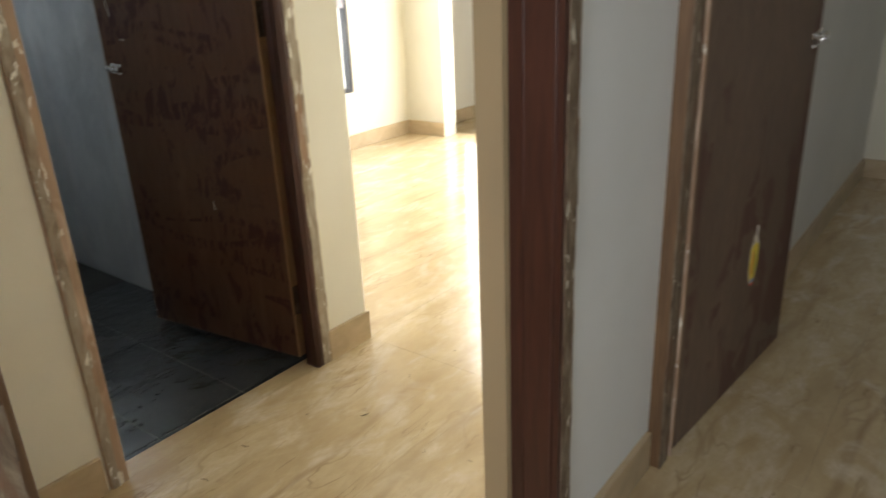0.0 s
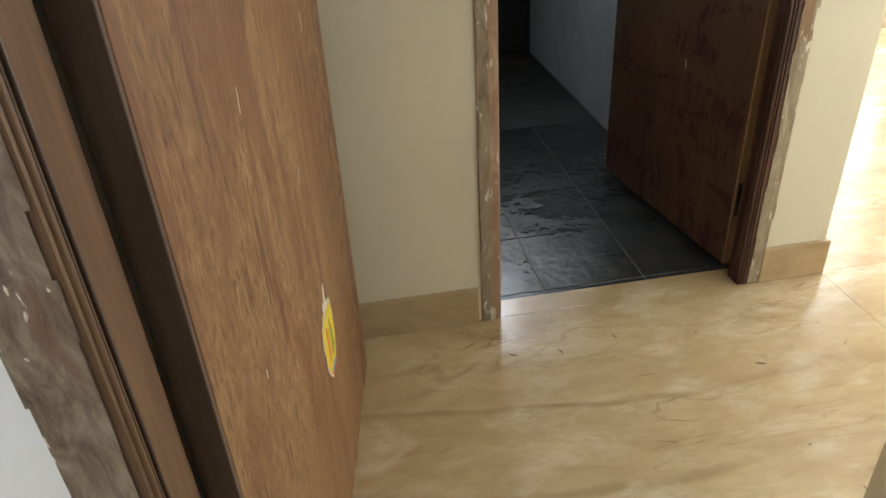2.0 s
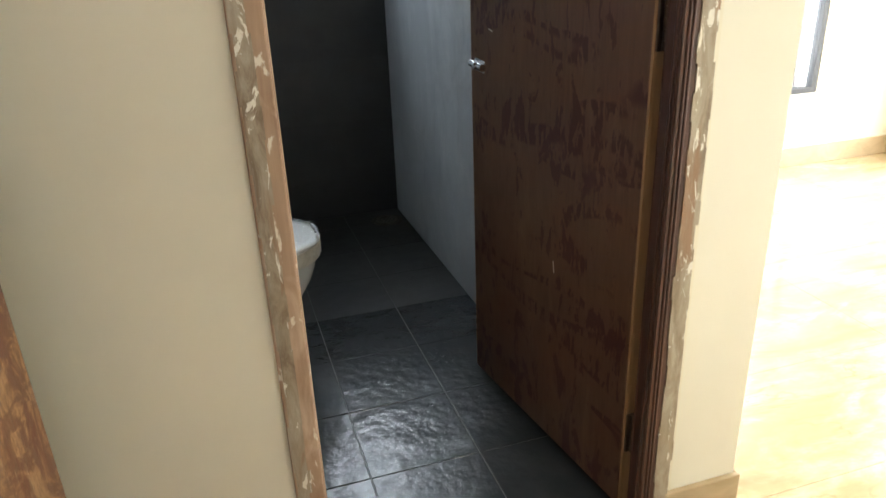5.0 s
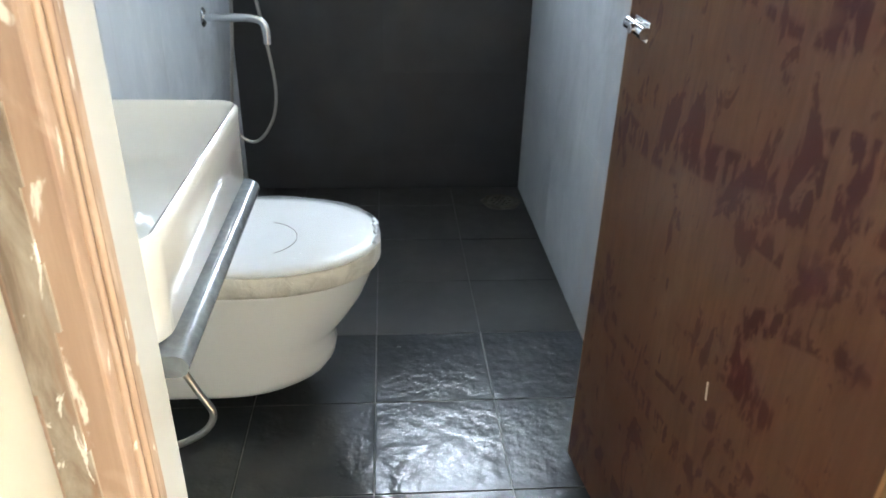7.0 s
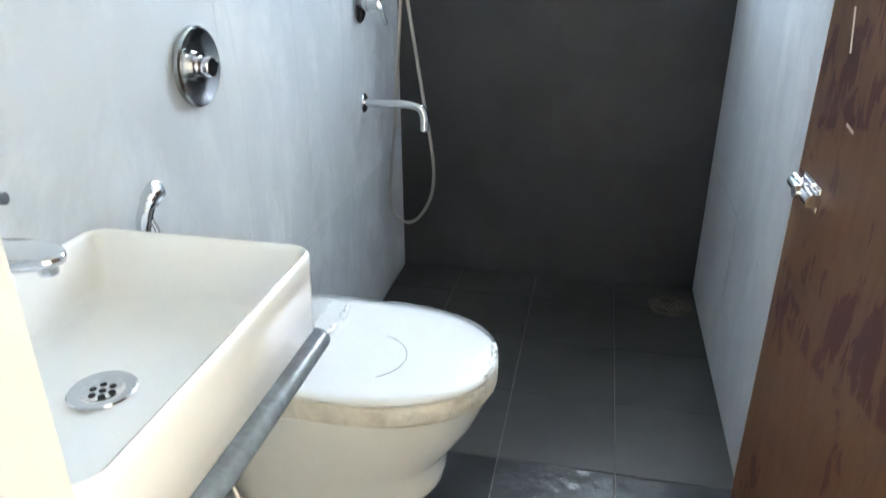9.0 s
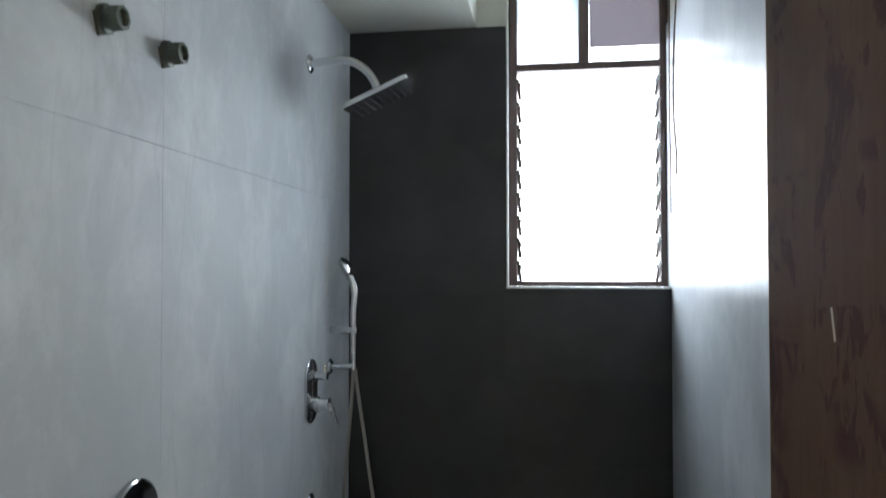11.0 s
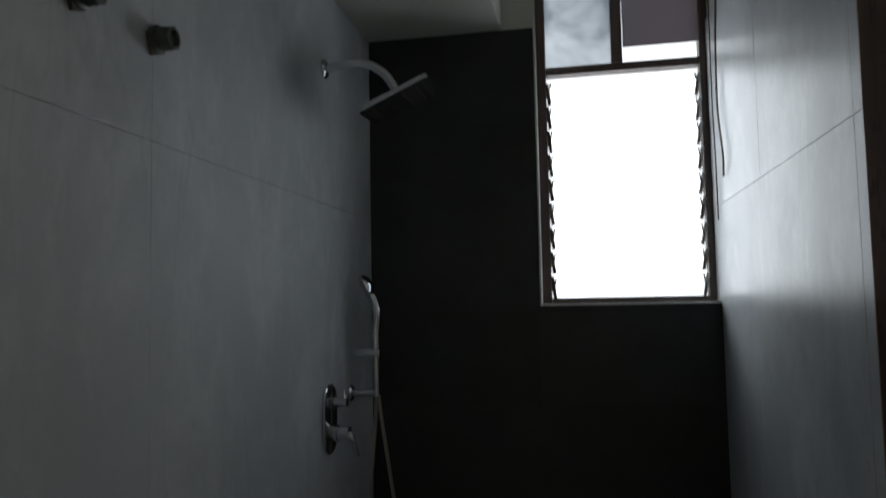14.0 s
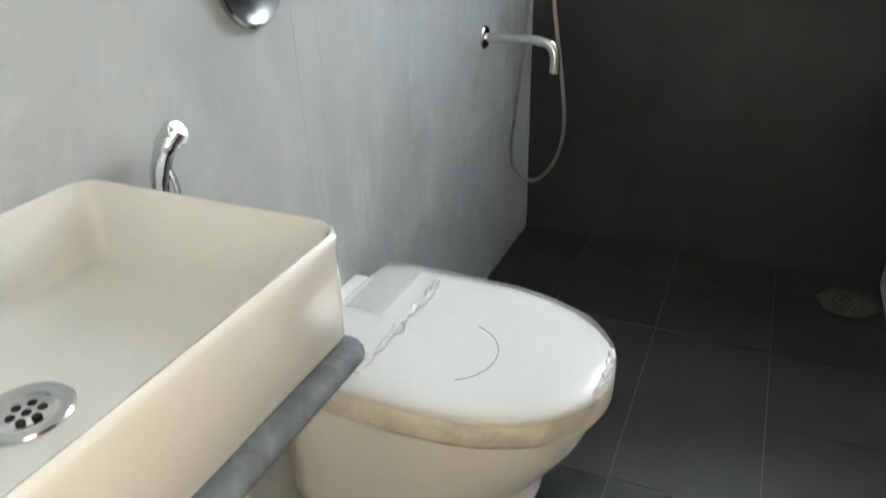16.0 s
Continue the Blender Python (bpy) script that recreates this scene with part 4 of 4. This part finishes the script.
spray = empty("health_faucet", "chrome hand spray hanging in its wall hook beside the toilet", "hand spray")
part("hook", boxes((LW, LW + 0.030, 0.752, 0.784, 0.735, 0.765), bev=0.004), CHROME, spray)
part("handle", tube(smooth_path([(-0.310, 0.765, 0.690), (-0.310, 0.768, 0.76), (-0.308, 0.776, 0.825), (-0.302, 0.789, 0.862), (-0.293, 0.806, 0.883)]), [0.010] * 9 + [0.0115] * 8 + [0.013] * 8 + [0.016] * 8, 14), CHROME, spray, smooth=60)
part("nozzle", lathe([(0.001, 0), (0.017, 0), (0.018, 0.004), (0.015, 0.012), (0.001, 0.013)], Matrix.Translation((-0.298, 0.802, 0.878)) @ Matrix.Rotation(radians(65), 4, "Y"), 18), CHROME, spray, smooth=40)
part("lever", tube(smooth_path([(-0.300, 0.785, 0.845), (-0.288, 0.782, 0.815), (-0.290, 0.778, 0.780)]), 0.004, 8), CHROME, spray, smooth=60)
part("hose", tube(smooth_path([(-0.310, 0.765, 0.695), (-0.295, 0.77, 0.62), (-0.225, 0.735, 0.53), (-0.150, 0.655, 0.45), (-0.098, 0.640, 0.345), (-0.074, 0.635, 0.292), (-0.098, 0.630, 0.252), (-0.160, 0.625, 0.225), (-0.235, 0.62, 0.222), (-0.270, 0.62, 0.27), (-0.285, 0.62, 0.36), (LW, 0.62, 0.43)], 26), 0.0070, 10, ridges=-0.09), STEEL, spray, "ribbed steel hose", 50)

# ---- toilet ----
toilet = empty("toilet", "ivory wall-hung toilet with its lid still wrapped in film", "toilet")
TY = 1.112


def dshape(front, back, half, z, n=40, ex=2.6, cy=TY):
    """A rounded D: flat at the wall, bowed at the front."""
    pts = []
    mid = back + 0.45 * (front - back)
    for k in range(n):
        t = 2 * math.pi * k / n
        c, s = math.cos(t), math.sin(t)
        e = 2.15 if c > 0 else 16.0
        r = (abs(c) ** e + abs(s) ** e) ** (-1 / e)
        x = mid + (front - mid if c > 0 else mid - back) * r * c
        pts.append(Vector((x, cy + half * r * s, z)))
    return pts


rows = [(0.058, 0.160, 0.0725), (0.084, 0.167, 0.076), (0.102, 0.171, 0.087), (0.113, 0.174, 0.107), (0.117, 0.175, 0.135), (0.113, 0.176, 0.165), (0.128, 0.179, 0.195), (0.160, 0.183, 0.235), (0.190, 0.188, 0.285), (0.208, 0.191, 0.33), (0.213, 0.192, 0.354), (0.214, 0.193, 0.362)]
rows = [(0.030, 0.140, 0.0715)] + rows
part("bowl", loft([dshape(f, LW + 0.001, h, z) for f, h, z in rows]), CERAMIC, toilet, smooth=180)
part("seat", loft([dshape(f, -0.300, h, z) for f, h, z in ((0.214, 0.190, 0.3625), (0.226, 0.197, 0.3645), (0.230, 0.200, 0.372), (0.230, 0.200, 0.409), (0.224, 0.195, 0.4135))]), TAPE, toilet, "seat edge wrapped in cream paper", 60)
lid = part("lid", loft([dshape(f, -0.296, h, z) for f, h, z in ((0.222, 0.194, 0.4137), (0.229, 0.199, 0.416), (0.230, 0.200, 0.420), (0.224, 0.195, 0.427), (0.20, 0.175, 0.430), (0.13, 0.12, 0.431), (0.0, 0.05, 0.4315))]), LID, toilet, "white lid", 60)
bm = bmesh.new()
ring_n, rings = 48, []
for j, s in enumerate((1.012, 1.0, 0.9, 0.75, 0.55, 0.3)):
    r = dshape(0.230 - 0.38 * (1 - s) * 0.6, -0.296 + 0.5 * (1 - s) * 0.3, 0.200 * s, 0.4325, ring_n)
    for p in r:
        p.z = 0.4335 + 0.0022 * noise.noise(p * 16) + 0.0018 * noise.noise(p * 45) - (0.013 if j == 0 else 0)
    rings.append(r)
loft(rings, cap_start=False, bm=bm)
film = part("film", bm, FILM, lid, "crinkled clear plastic film", 180)
film.visible_shadow = False
for path, rad in (((( -0.168, 0.955, 0.433), (-0.150, 1.05, 0.437), (-0.155, 1.13, 0.436), (-0.145, 1.20, 0.440), (-0.150, 1.262, 0.442)), 0.012), (((0.215, 1.05, 0.428), (0.222, 1.11, 0.432), (0.214, 1.17, 0.430)), 0.008)):
    pts = smooth_path(path, 12)
    pts = [p + Vector((0.010 * noise.noise(p * 70), 0.004 * noise.noise(p * 110), 0.004 * noise.noise(p * 90))) for p in pts]
    part("film_fold", tube(pts, [rad * (0.25 + 1.1 * abs(noise.noise(p * 50))) for p in pts], 7), FOLD, lid, "bunched fold of plastic film", 60)
arc = [(-0.045 + 0.085 * math.cos(a), 1.07 + 0.085 * math.sin(a), 0.4326) for a in (radians(-60 + 9 * k) for k in range(16))]
part("pencil_mark", tube(arc, 0.0008, 6), HINGE, lid, "thin curved pencil mark")
hingebar = part("hinge", boxes((LW + 0.003, -0.292, 0.985, 1.240, 0.386, 0.432), bev=0.008), LID, toilet, "lid hinge block", 50)
bm = bmesh.new()
prev = []
for k in range(15):
    a = math.pi * k / 14
    prev.append([Vector((-0.245 + 0.048 * math.cos(a) + 0.007 * noise.noise(Vector((k, i, 3))), 1.12 + 0.021 * i, 0.424 + 0.015 * math.sin(a) + 0.003 * noise.noise(Vector((k * 0.8, i, 1))))) for i in range(9)])
vs = [[bm.verts.new(p) for p in r] for r in prev]
for r0, r1 in zip(vs, vs[1:]):
    for i in range(8):
        bm.faces.new((r0[i], r0[i + 1], r1[i + 1], r1[i]))
wrap = part("wrapping", bm, LOOSE, toilet, "loose clear wrapping at the hinge", 180)
sol = wrap.modifiers.new("thickness", "SOLIDIFY")
sol.thickness = 0.0015

flush = empty("flush_valve", "round chrome concealed flush valve plate on the tiled wall", "flush valve")
fm = Matrix.Translation((LW, 1.036, 1.036)) @ TO_X
part("plate", lathe([(0.001, 0), (0.070, 0), (0.073, 0.004), (0.0725, 0.011), (0.069, 0.014), (0.064, 0.013), (0.056, 0.008), (0.030, 0.0065), (0.001, 0.0065)], fm, 44), SATIN, flush, smooth=40)
part("button", lathe([(0.001, 0.006), (0.027, 0.006), (0.027, 0.012), (0.019, 0.013), (0.019, 0.034), (0.017, 0.037), (0.001, 0.037)], fm, 28), CHROME, flush, "raised push knob", 40)
part("grip", boxes((LW + 0.024, LW + 0.034, 1.006, 1.066, 1.030, 1.042), bev=0.004), CHROME, flush, "short grip bar", 40)

# ---- shower fittings ----
mixer = empty("shower_mixer", "chrome shower mixer with oval plate, knob and lever", "shower mixer")
rings = []
for dx, s in ((0.0, 0.97), (0.002, 1.0), (0.006, 1.0), (0.009, 0.93)):
    ring = []
    for k in range(48):
        a = 2 * math.pi * k / 48
        ring.append(Vector((LW + dx, 1.985 + 0.052 * s * math.cos(a), 1.098 + (0.046 if math.sin(a) >= 0 else -0.046) + 0.052 * s * math.sin(a))))
    rings.append(ring)
part("plate", loft(rings), CHROME, mixer, smooth=40)
part("knob", tube([(LW + 0.006, 1.985, 1.146), (LW + 0.018, 1.985, 1.146), (LW + 0.019, 1.985, 1.146), (LW + 0.056, 1.985, 1.146)], [0.020, 0.020, 0.014, 0.013], 18), CHROME, mixer, smooth=40)
part("pin", tube([(LW + 0.048, 1.985, 1.155), (LW + 0.048, 1.985, 1.178)], 0.004, 8), CHROME, mixer, smooth=40)
part("cartridge", tube([(LW + 0.006, 1.985, 1.060), (LW + 0.03, 1.985, 1.060), (LW + 0.031, 1.985, 1.060), (LW + 0.062, 1.985, 1.060)], [0.024, 0.024, 0.021, 0.020], 20), CHROME, mixer, smooth=40)
part("lever", tube(smooth_path([(LW + 0.056, 1.985, 1.062), (LW + 0.070, 1.99, 1.035), (LW + 0.080, 2.0, 0.995)]), [0.010] * 8 + [0.007] * 9, 12), CHROME, mixer, smooth=60)

spout = empty("bath_spout", "long chrome wall spout with downturned end", "spout")
part("flange", lathe([(0.001, 0), (0.030, 0), (0.031, 0.003), (0.027, 0.007), (0.014, 0.008), (0.001, 0.008)], Matrix.Translation((LW, 1.99, 0.757)) @ TO_X), CHROME, spout, smooth=40)
part("pipe", tube(smooth_path([(LW + 0.005, 1.99, 0.757), (LW + 0.08, 1.99, 0.757), (-0.185, 1.99, 0.757), (-0.150, 1.99, 0.748), (-0.136, 1.99, 0.722), (-0.135, 1.99, 0.676)]), 0.0135, 16), CHROME, spout, smooth=60)

hand = empty("hand_shower", "chrome hand shower in its wall bracket with a looped steel hose", "hand shower")
HX, HY = -0.252, 2.19
part("outlet", lathe([(0.001, 0), (0.026, 0), (0.027, 0.004), (0.020, 0.010), (0.001, 0.010)], Matrix.Translation((LW, HY - 0.01, 1.146)) @ TO_X, 24), CHROME, hand, smooth=40)
part("elbow", tube(smooth_path([(LW + 0.004, HY - 0.01, 1.146), (-0.29, HY - 0.005, 1.146), (HX - 0.002, HY, 1.148)]), 0.011, 12), CHROME, hand, smooth=50)
part("bracket", boxes((LW, HX + 0.016, HY - 0.016, HY + 0.014, 1.256, 1.280), bev=0.006), CHROME, hand, smooth=40)
part("handle", tube(smooth_path([(HX, HY, 1.135), (HX, HY, 1.25), (HX, HY, 1.33), (HX + 0.004, HY, 1.39), (HX - 0.006, HY, 1.430), (-0.276, HY, 1.462)]), [0.010] * 8 + [0.011] * 16 + [0.012] * 17, 14), CHROME, hand, smooth=60)
part("head", lathe([(0.001, 0), (0.030, 0.0), (0.036, 0.006), (0.036, 0.014), (0.024, 0.024), (0.010, 0.028), (0.001, 0.028)], Matrix.Translation((-0.288, HY, 1.472)) @ Matrix.Rotation(radians(60), 4, "Y"), 28), CHROME, hand, smooth=50)
part("hose", tube(smooth_path([(HX, HY, 1.138), (HX - 0.006, HY, 1.04), (HX - 0.022, HY, 0.85), (HX - 0.036, HY, 0.66), (HX - 0.056, HY, 0.48), (-0.316, HY, 0.38), (-0.308, HY, 0.315), (-0.262, HY, 0.274), (-0.215, HY, 0.292), (-0.170, HY, 0.365), (-0.153, HY, 0.455), (-0.160, HY, 0.56), (-0.185, HY, 0.72), (-0.215, HY, 0.92), (-0.238, HY, 1.07), (HX + 0.006, HY, 1.138)], 22), 0.0062, 10, ridges=-0.08), STEEL, hand, "ribbed steel hose", 50)

rain = empty("overhead_shower", "square chrome overhead shower tilted on a curved wall arm", "shower head")
part("flange", lathe([(0.001, 0), (0.028, 0), (0.029, 0.003), (0.024, 0.008), (0.012, 0.010), (0.001, 0.010)], Matrix.Translation((LW, 1.97, 2.10)) @ TO_X), CHROME, rain, smooth=40)
part("arm", tube(smooth_path([(LW + 0.006, 1.97, 2.10), (-0.26, 1.97, 2.108), (-0.200, 1.97, 2.102), (-0.150, 1.97, 2.068), (-0.118, 1.97, 2.018)]), 0.0125, 14), CHROME, rain, smooth=60)
tilt = Matrix.Translation((-0.106, 1.955, 1.988)) @ Matrix.Rotation(radians(-24), 4, "Y") @ Matrix.Rotation(radians(5), 4, "X")
bm = loft([rounded(-0.105 + i, 0.105 - i, -0.105 + i, 0.105 - i, 0.018, z, 5) for i, z in ((0.006, -0.010), (0.0, -0.008), (0.0, 0.004), (0.010, 0.009))])
bm.transform(tilt)
head = part("plate", bm, CHROME, rain, "square shower plate", 40)
part("joint", lathe([(0.001, 0.008), (0.020, 0.008), (0.018, 0.020), (0.013, 0.034), (0.001, 0.034)], tilt, 18), CHROME, rain, smooth=40)
bm = bmesh.new()
for i in range(9):
    for j in range(9):
        lathe([(0.001, -0.0125), (0.003, -0.0125), (0.0035, -0.010), (0.001, -0.010)], tilt @ Matrix.Translation((0.021 * (i - 4), 0.021 * (j - 4), 0)), 6, bm=bm)
tagged(part("nozzles", bm, BLACK, head, "rows of rubber nozzles"), kind="stuff")

for y in (0.945, 1.140):
    nip = empty("pipe_socket", "dark green capped water socket sticking out of the tiles", "pipe socket", group="geyser pipe sockets")
    sm = Matrix.Translation((LW, y, 1.885)) @ TO_X
    part("sleeve", lathe([(0.001, -0.004), (0.024, -0.004), (0.025, 0.008), (0.019, 0.010), (0.018, 0.018), (0.001, 0.018)], sm, 16), SOCKET, nip, smooth=40)
    part("plug", lathe([(0.010, 0.016), (0.021, 0.016), (0.022, 0.019), (0.021, 0.036), (0.015, 0.037), (0.013, 0.028), (0.001, 0.028)], sm, 8), SOCKET, nip, "faceted plug", 30)
    bm = box(-0.002, 0.006, -0.02, 0.02, -0.02, 0.02, bev=0.002)
    bm.transform(Matrix.Translation((LW, y - 0.004, 1.878)) @ Matrix.Rotation(radians(20), 4, "X"))
    part("putty", bm, CEMENT, nip, "cement dab")


def floor_drain(x, y, r, label):
    ob = empty("floor_drain", label, "floor drain")
    m = Matrix.Translation((x, y, FLOORB))
    rings = []
    for s, z in ((1.45, 0.0005), (1.35, 0.003), (1.0, 0.003)):
        rings.append([m @ Vector((r * s * (1 + 0.12 * noise.noise(Vector((math.cos(a) * 2, math.sin(a) * 2, x)))) * math.cos(a), r * s * (1 + 0.12 * noise.noise(Vector((math.cos(a) * 2, math.sin(a) * 2, x)))) * math.sin(a), z)) for a in (2 * math.pi * k / 32 for k in range(32))])
    part("cement_ring", loft(rings, cap_start=False), CEMENT, ob, "rough cement ring")
    plate = part("grating", lathe([(0.001, 0.002), (r, 0.002), (r, 0.006), (r * 0.93, 0.007), (r * 0.86, 0.0055), (0.001, 0.0055)], m, 32), DRAINC, ob, "round perforated plate", 40)
    for k in range(19):
        rr, a = (0, 0) if k == 0 else ((r * 0.33, k * math.pi / 3) if k < 7 else (r * 0.66, k * math.pi / 6))
        part("hole", lathe([(0.001, 0.0056), (r * 0.085, 0.0056), (r * 0.085, 0.0060), (0.001, 0.0060)], m @ Matrix.Translation((rr * math.cos(a), rr * math.sin(a), 0)), 8), BLACK, plate)
    return ob


floor_drain(0.712, 2.262, 0.055, "round dull metal floor drain set in the shower floor")
floor_drain(-0.262, 0.752, 0.045, "round dull metal floor drain below the basin")

# ---- small litter on the marble ----
bm = bmesh.new()
rng = random.Random(4)
for k in range(16):
    x, y = rng.uniform(-0.25, 1.15), rng.uniform(-0.95, -0.10)
    a, l = rng.uniform(0, math.pi), rng.uniform(0.004, 0.014)
    p = [(x - l * math.cos(a), y - l * math.sin(a), 0.0016), (x + rng.uniform(-.003, .003), y + rng.uniform(-.003, .003), 0.0022), (x + l * math.cos(a), y + l * math.sin(a), 0.0016)]
    tube(p, [0.0005, rng.uniform(0.0008, 0.0016), 0.0004], 5, bm=bm)
tagged(finish("litter", bm, DEBRIS), "tiny dark wood splinters scattered on the marble", "litter", kind="stuff")

# ---- tiles and slabs ----


def tile_mesh(w, h, t, bev):
    """A tile lying in the local xy plane, its face up at z t."""
    me = bpy.data.meshes.new("tile")
    bm = box(0, w, 0, h, 0, t)
    top = [e for e in bm.edges if all(v.co.z > t / 2 for v in e.verts)]
    bmesh.ops.bevel(bm, geom=top, offset=bev, segments=1, affect="EDGES")
    bm.to_mesh(me)
    bm.free()
    return me


CACHE = {}


def tiles(parent, name, material, plane, us, vs, gap, thick, bev, skip=None, jitter=0.0006):
    """Tiles between the joint lines us and vs. plane maps (u, v, out) into the world."""
    rng = random.Random(len(us) * 31 + len(vs))
    for u0, u1 in zip(us, us[1:]):
        for v0, v1 in zip(vs, vs[1:]):
            a0, a1, b0, b1 = u0 + gap / 2, u1 - gap / 2, v0 + gap / 2, v1 - gap / 2
            for piece in ([(a0, a1, b0, b1)] if skip is None else skip(a0, a1, b0, b1)):
                p0, p1, q0, q1 = piece
                if p1 - p0 < 0.006 or q1 - q0 < 0.006:
                    continue
                key = (material.name, round(p1 - p0, 4), round(q1 - q0, 4))
                if key not in CACHE:
                    CACHE[key] = tile_mesh(p1 - p0, q1 - q0, thick, bev)
                    CACHE[key].materials.append(material)
                ob = new(name, CACHE[key])
                ob.matrix_world = plane @ Matrix.Translation((p0, q0, rng.uniform(-jitter, jitter)))
                ob.parent = parent


def spans(lo, hi, start, pitch):
    out = [lo]
    k = math.ceil((lo - start) / pitch)
    while start + k * pitch < hi - 0.004:
        if start + k * pitch > lo + 0.004:
            out.append(start + k * pitch)
        k += 1
    return out + [hi]


def window_cut(a0, a1, b0, b1):
    wl, wz = 0.243, 1.400
    if a1 <= wl or b1 <= wz:
        return [(a0, a1, b0, b1)]
    out = []
    if b0 < wz:
        out.append((a0, a1, b0, wz))
    if a0 < wl:
        out.append((a0, wl, max(b0, wz), b1))
    return out


UP_YZ = Matrix(((0, 0, 1, 0), (1, 0, 0, 0), (0, 1, 0, 0), (0, 0, 0, 1)))      # u to +y, v to +z, out to +x
left_plane = Matrix.Translation((LW - 0.010, 0, 0)) @ UP_YZ
right_plane = Matrix.Translation((RW + 0.010, 0, 0)) @ Matrix(((0, 0, -1, 0), (1, 0, 0, 0), (0, 1, 0, 0), (0, 0, 0, 1)))
back_plane = Matrix.Translation((0, BW + 0.010, 0)) @ Matrix(((1, 0, 0, 0), (0, 0, -1, 0), (0, 1, 0, 0), (0, 0, 0, 1)))
part("mortar", boxes((LW - 0.0115, LW - 0.002, 0.193, BW + 0.005, 0.0, TOP - 0.003)), LIGHTGROUT, wall_bath_left, "grey joint mortar")
part("mortar", boxes((RW + 0.002, RW + 0.0115, 0.193, YF - 0.005, 0.0, TOP - 0.003)), LIGHTGROUT, wall_bath_right, "grey joint mortar")
part("mortar", boxes((LW + 0.002, 0.240, BW + 0.0005, BW + 0.0115, 0.0, TOP - 0.003), (0.240, RW - 0.002, BW + 0.0005, BW + 0.0115, 0.0, 1.388)), DARKGROUT, wall_bath_back, "dark joint mortar")
ROWS = [-0.012, 0.506, 1.706, TOP]
tiles(wall_bath_left, "tile", MATTE_TILE, left_plane, spans(0.192, BW + 0.010, 1.133, 1.206), ROWS, 0.0008, 0.010, 0.0004, jitter=0.0003)
tiles(wall_bath_right, "tile", GLOSSY_TILE, right_plane, spans(0.192, YF, 1.266, 0.603), ROWS, 0.0008, 0.010, 0.0004, jitter=0.0003)
tiles(wall_bath_back, "tile", SLATE_WALL, back_plane, spans(LW, RW, 0.235, 0.603), spans(-0.012, TOP, 0.18, 0.3005), 0.0004, 0.010, 0.0003, window_cut, 0.0002)
part("sill_tile", boxes((0.249, RW, BW, YF, 1.390, 1.4005), bev=0.001), SLATE_WALL, wall_bath_back)
flat = Matrix.Translation((0, 0, FLOORB - 0.008))
tiles(floor_bath, "tile", SLATE_FLOOR, flat, spans(LW, RW, 0.212, 0.303), [0.0775, 0.109, 0.412, 0.715, 1.018, 1.321], 0.0032, 0.008, 0.0010)
tiles(floor_bath, "tile", SLATE_DULL, flat, spans(LW, RW, 0.212, 0.303), [1.321, 1.624, 1.927, 2.23, BW], 0.0018, 0.008, 0.0010)
slab = Matrix.Translation((0, 0, -0.012))


tiles(floor, "slab", MARBLE, slab, [-2.35, -1.55, -0.66, 1.0, 2.0, 3.0, 3.84], [-2.85, -2.15, -1.45, -0.985, 0.0], 0.0008, 0.012, 0.0003, jitter=0.0)
tiles(floor, "slab", MARBLE, slab, [1.0, 2.0, 3.0, 3.84], [0.0, 0.45, 1.2, 2.17], 0.0008, 0.012, 0.0003, jitter=0.0)
tiles(floor, "slab", MARBLE, slab, [0.003, 0.797], [0.0, 0.0767], 0.0004, 0.012, 0.0003, jitter=0.0)
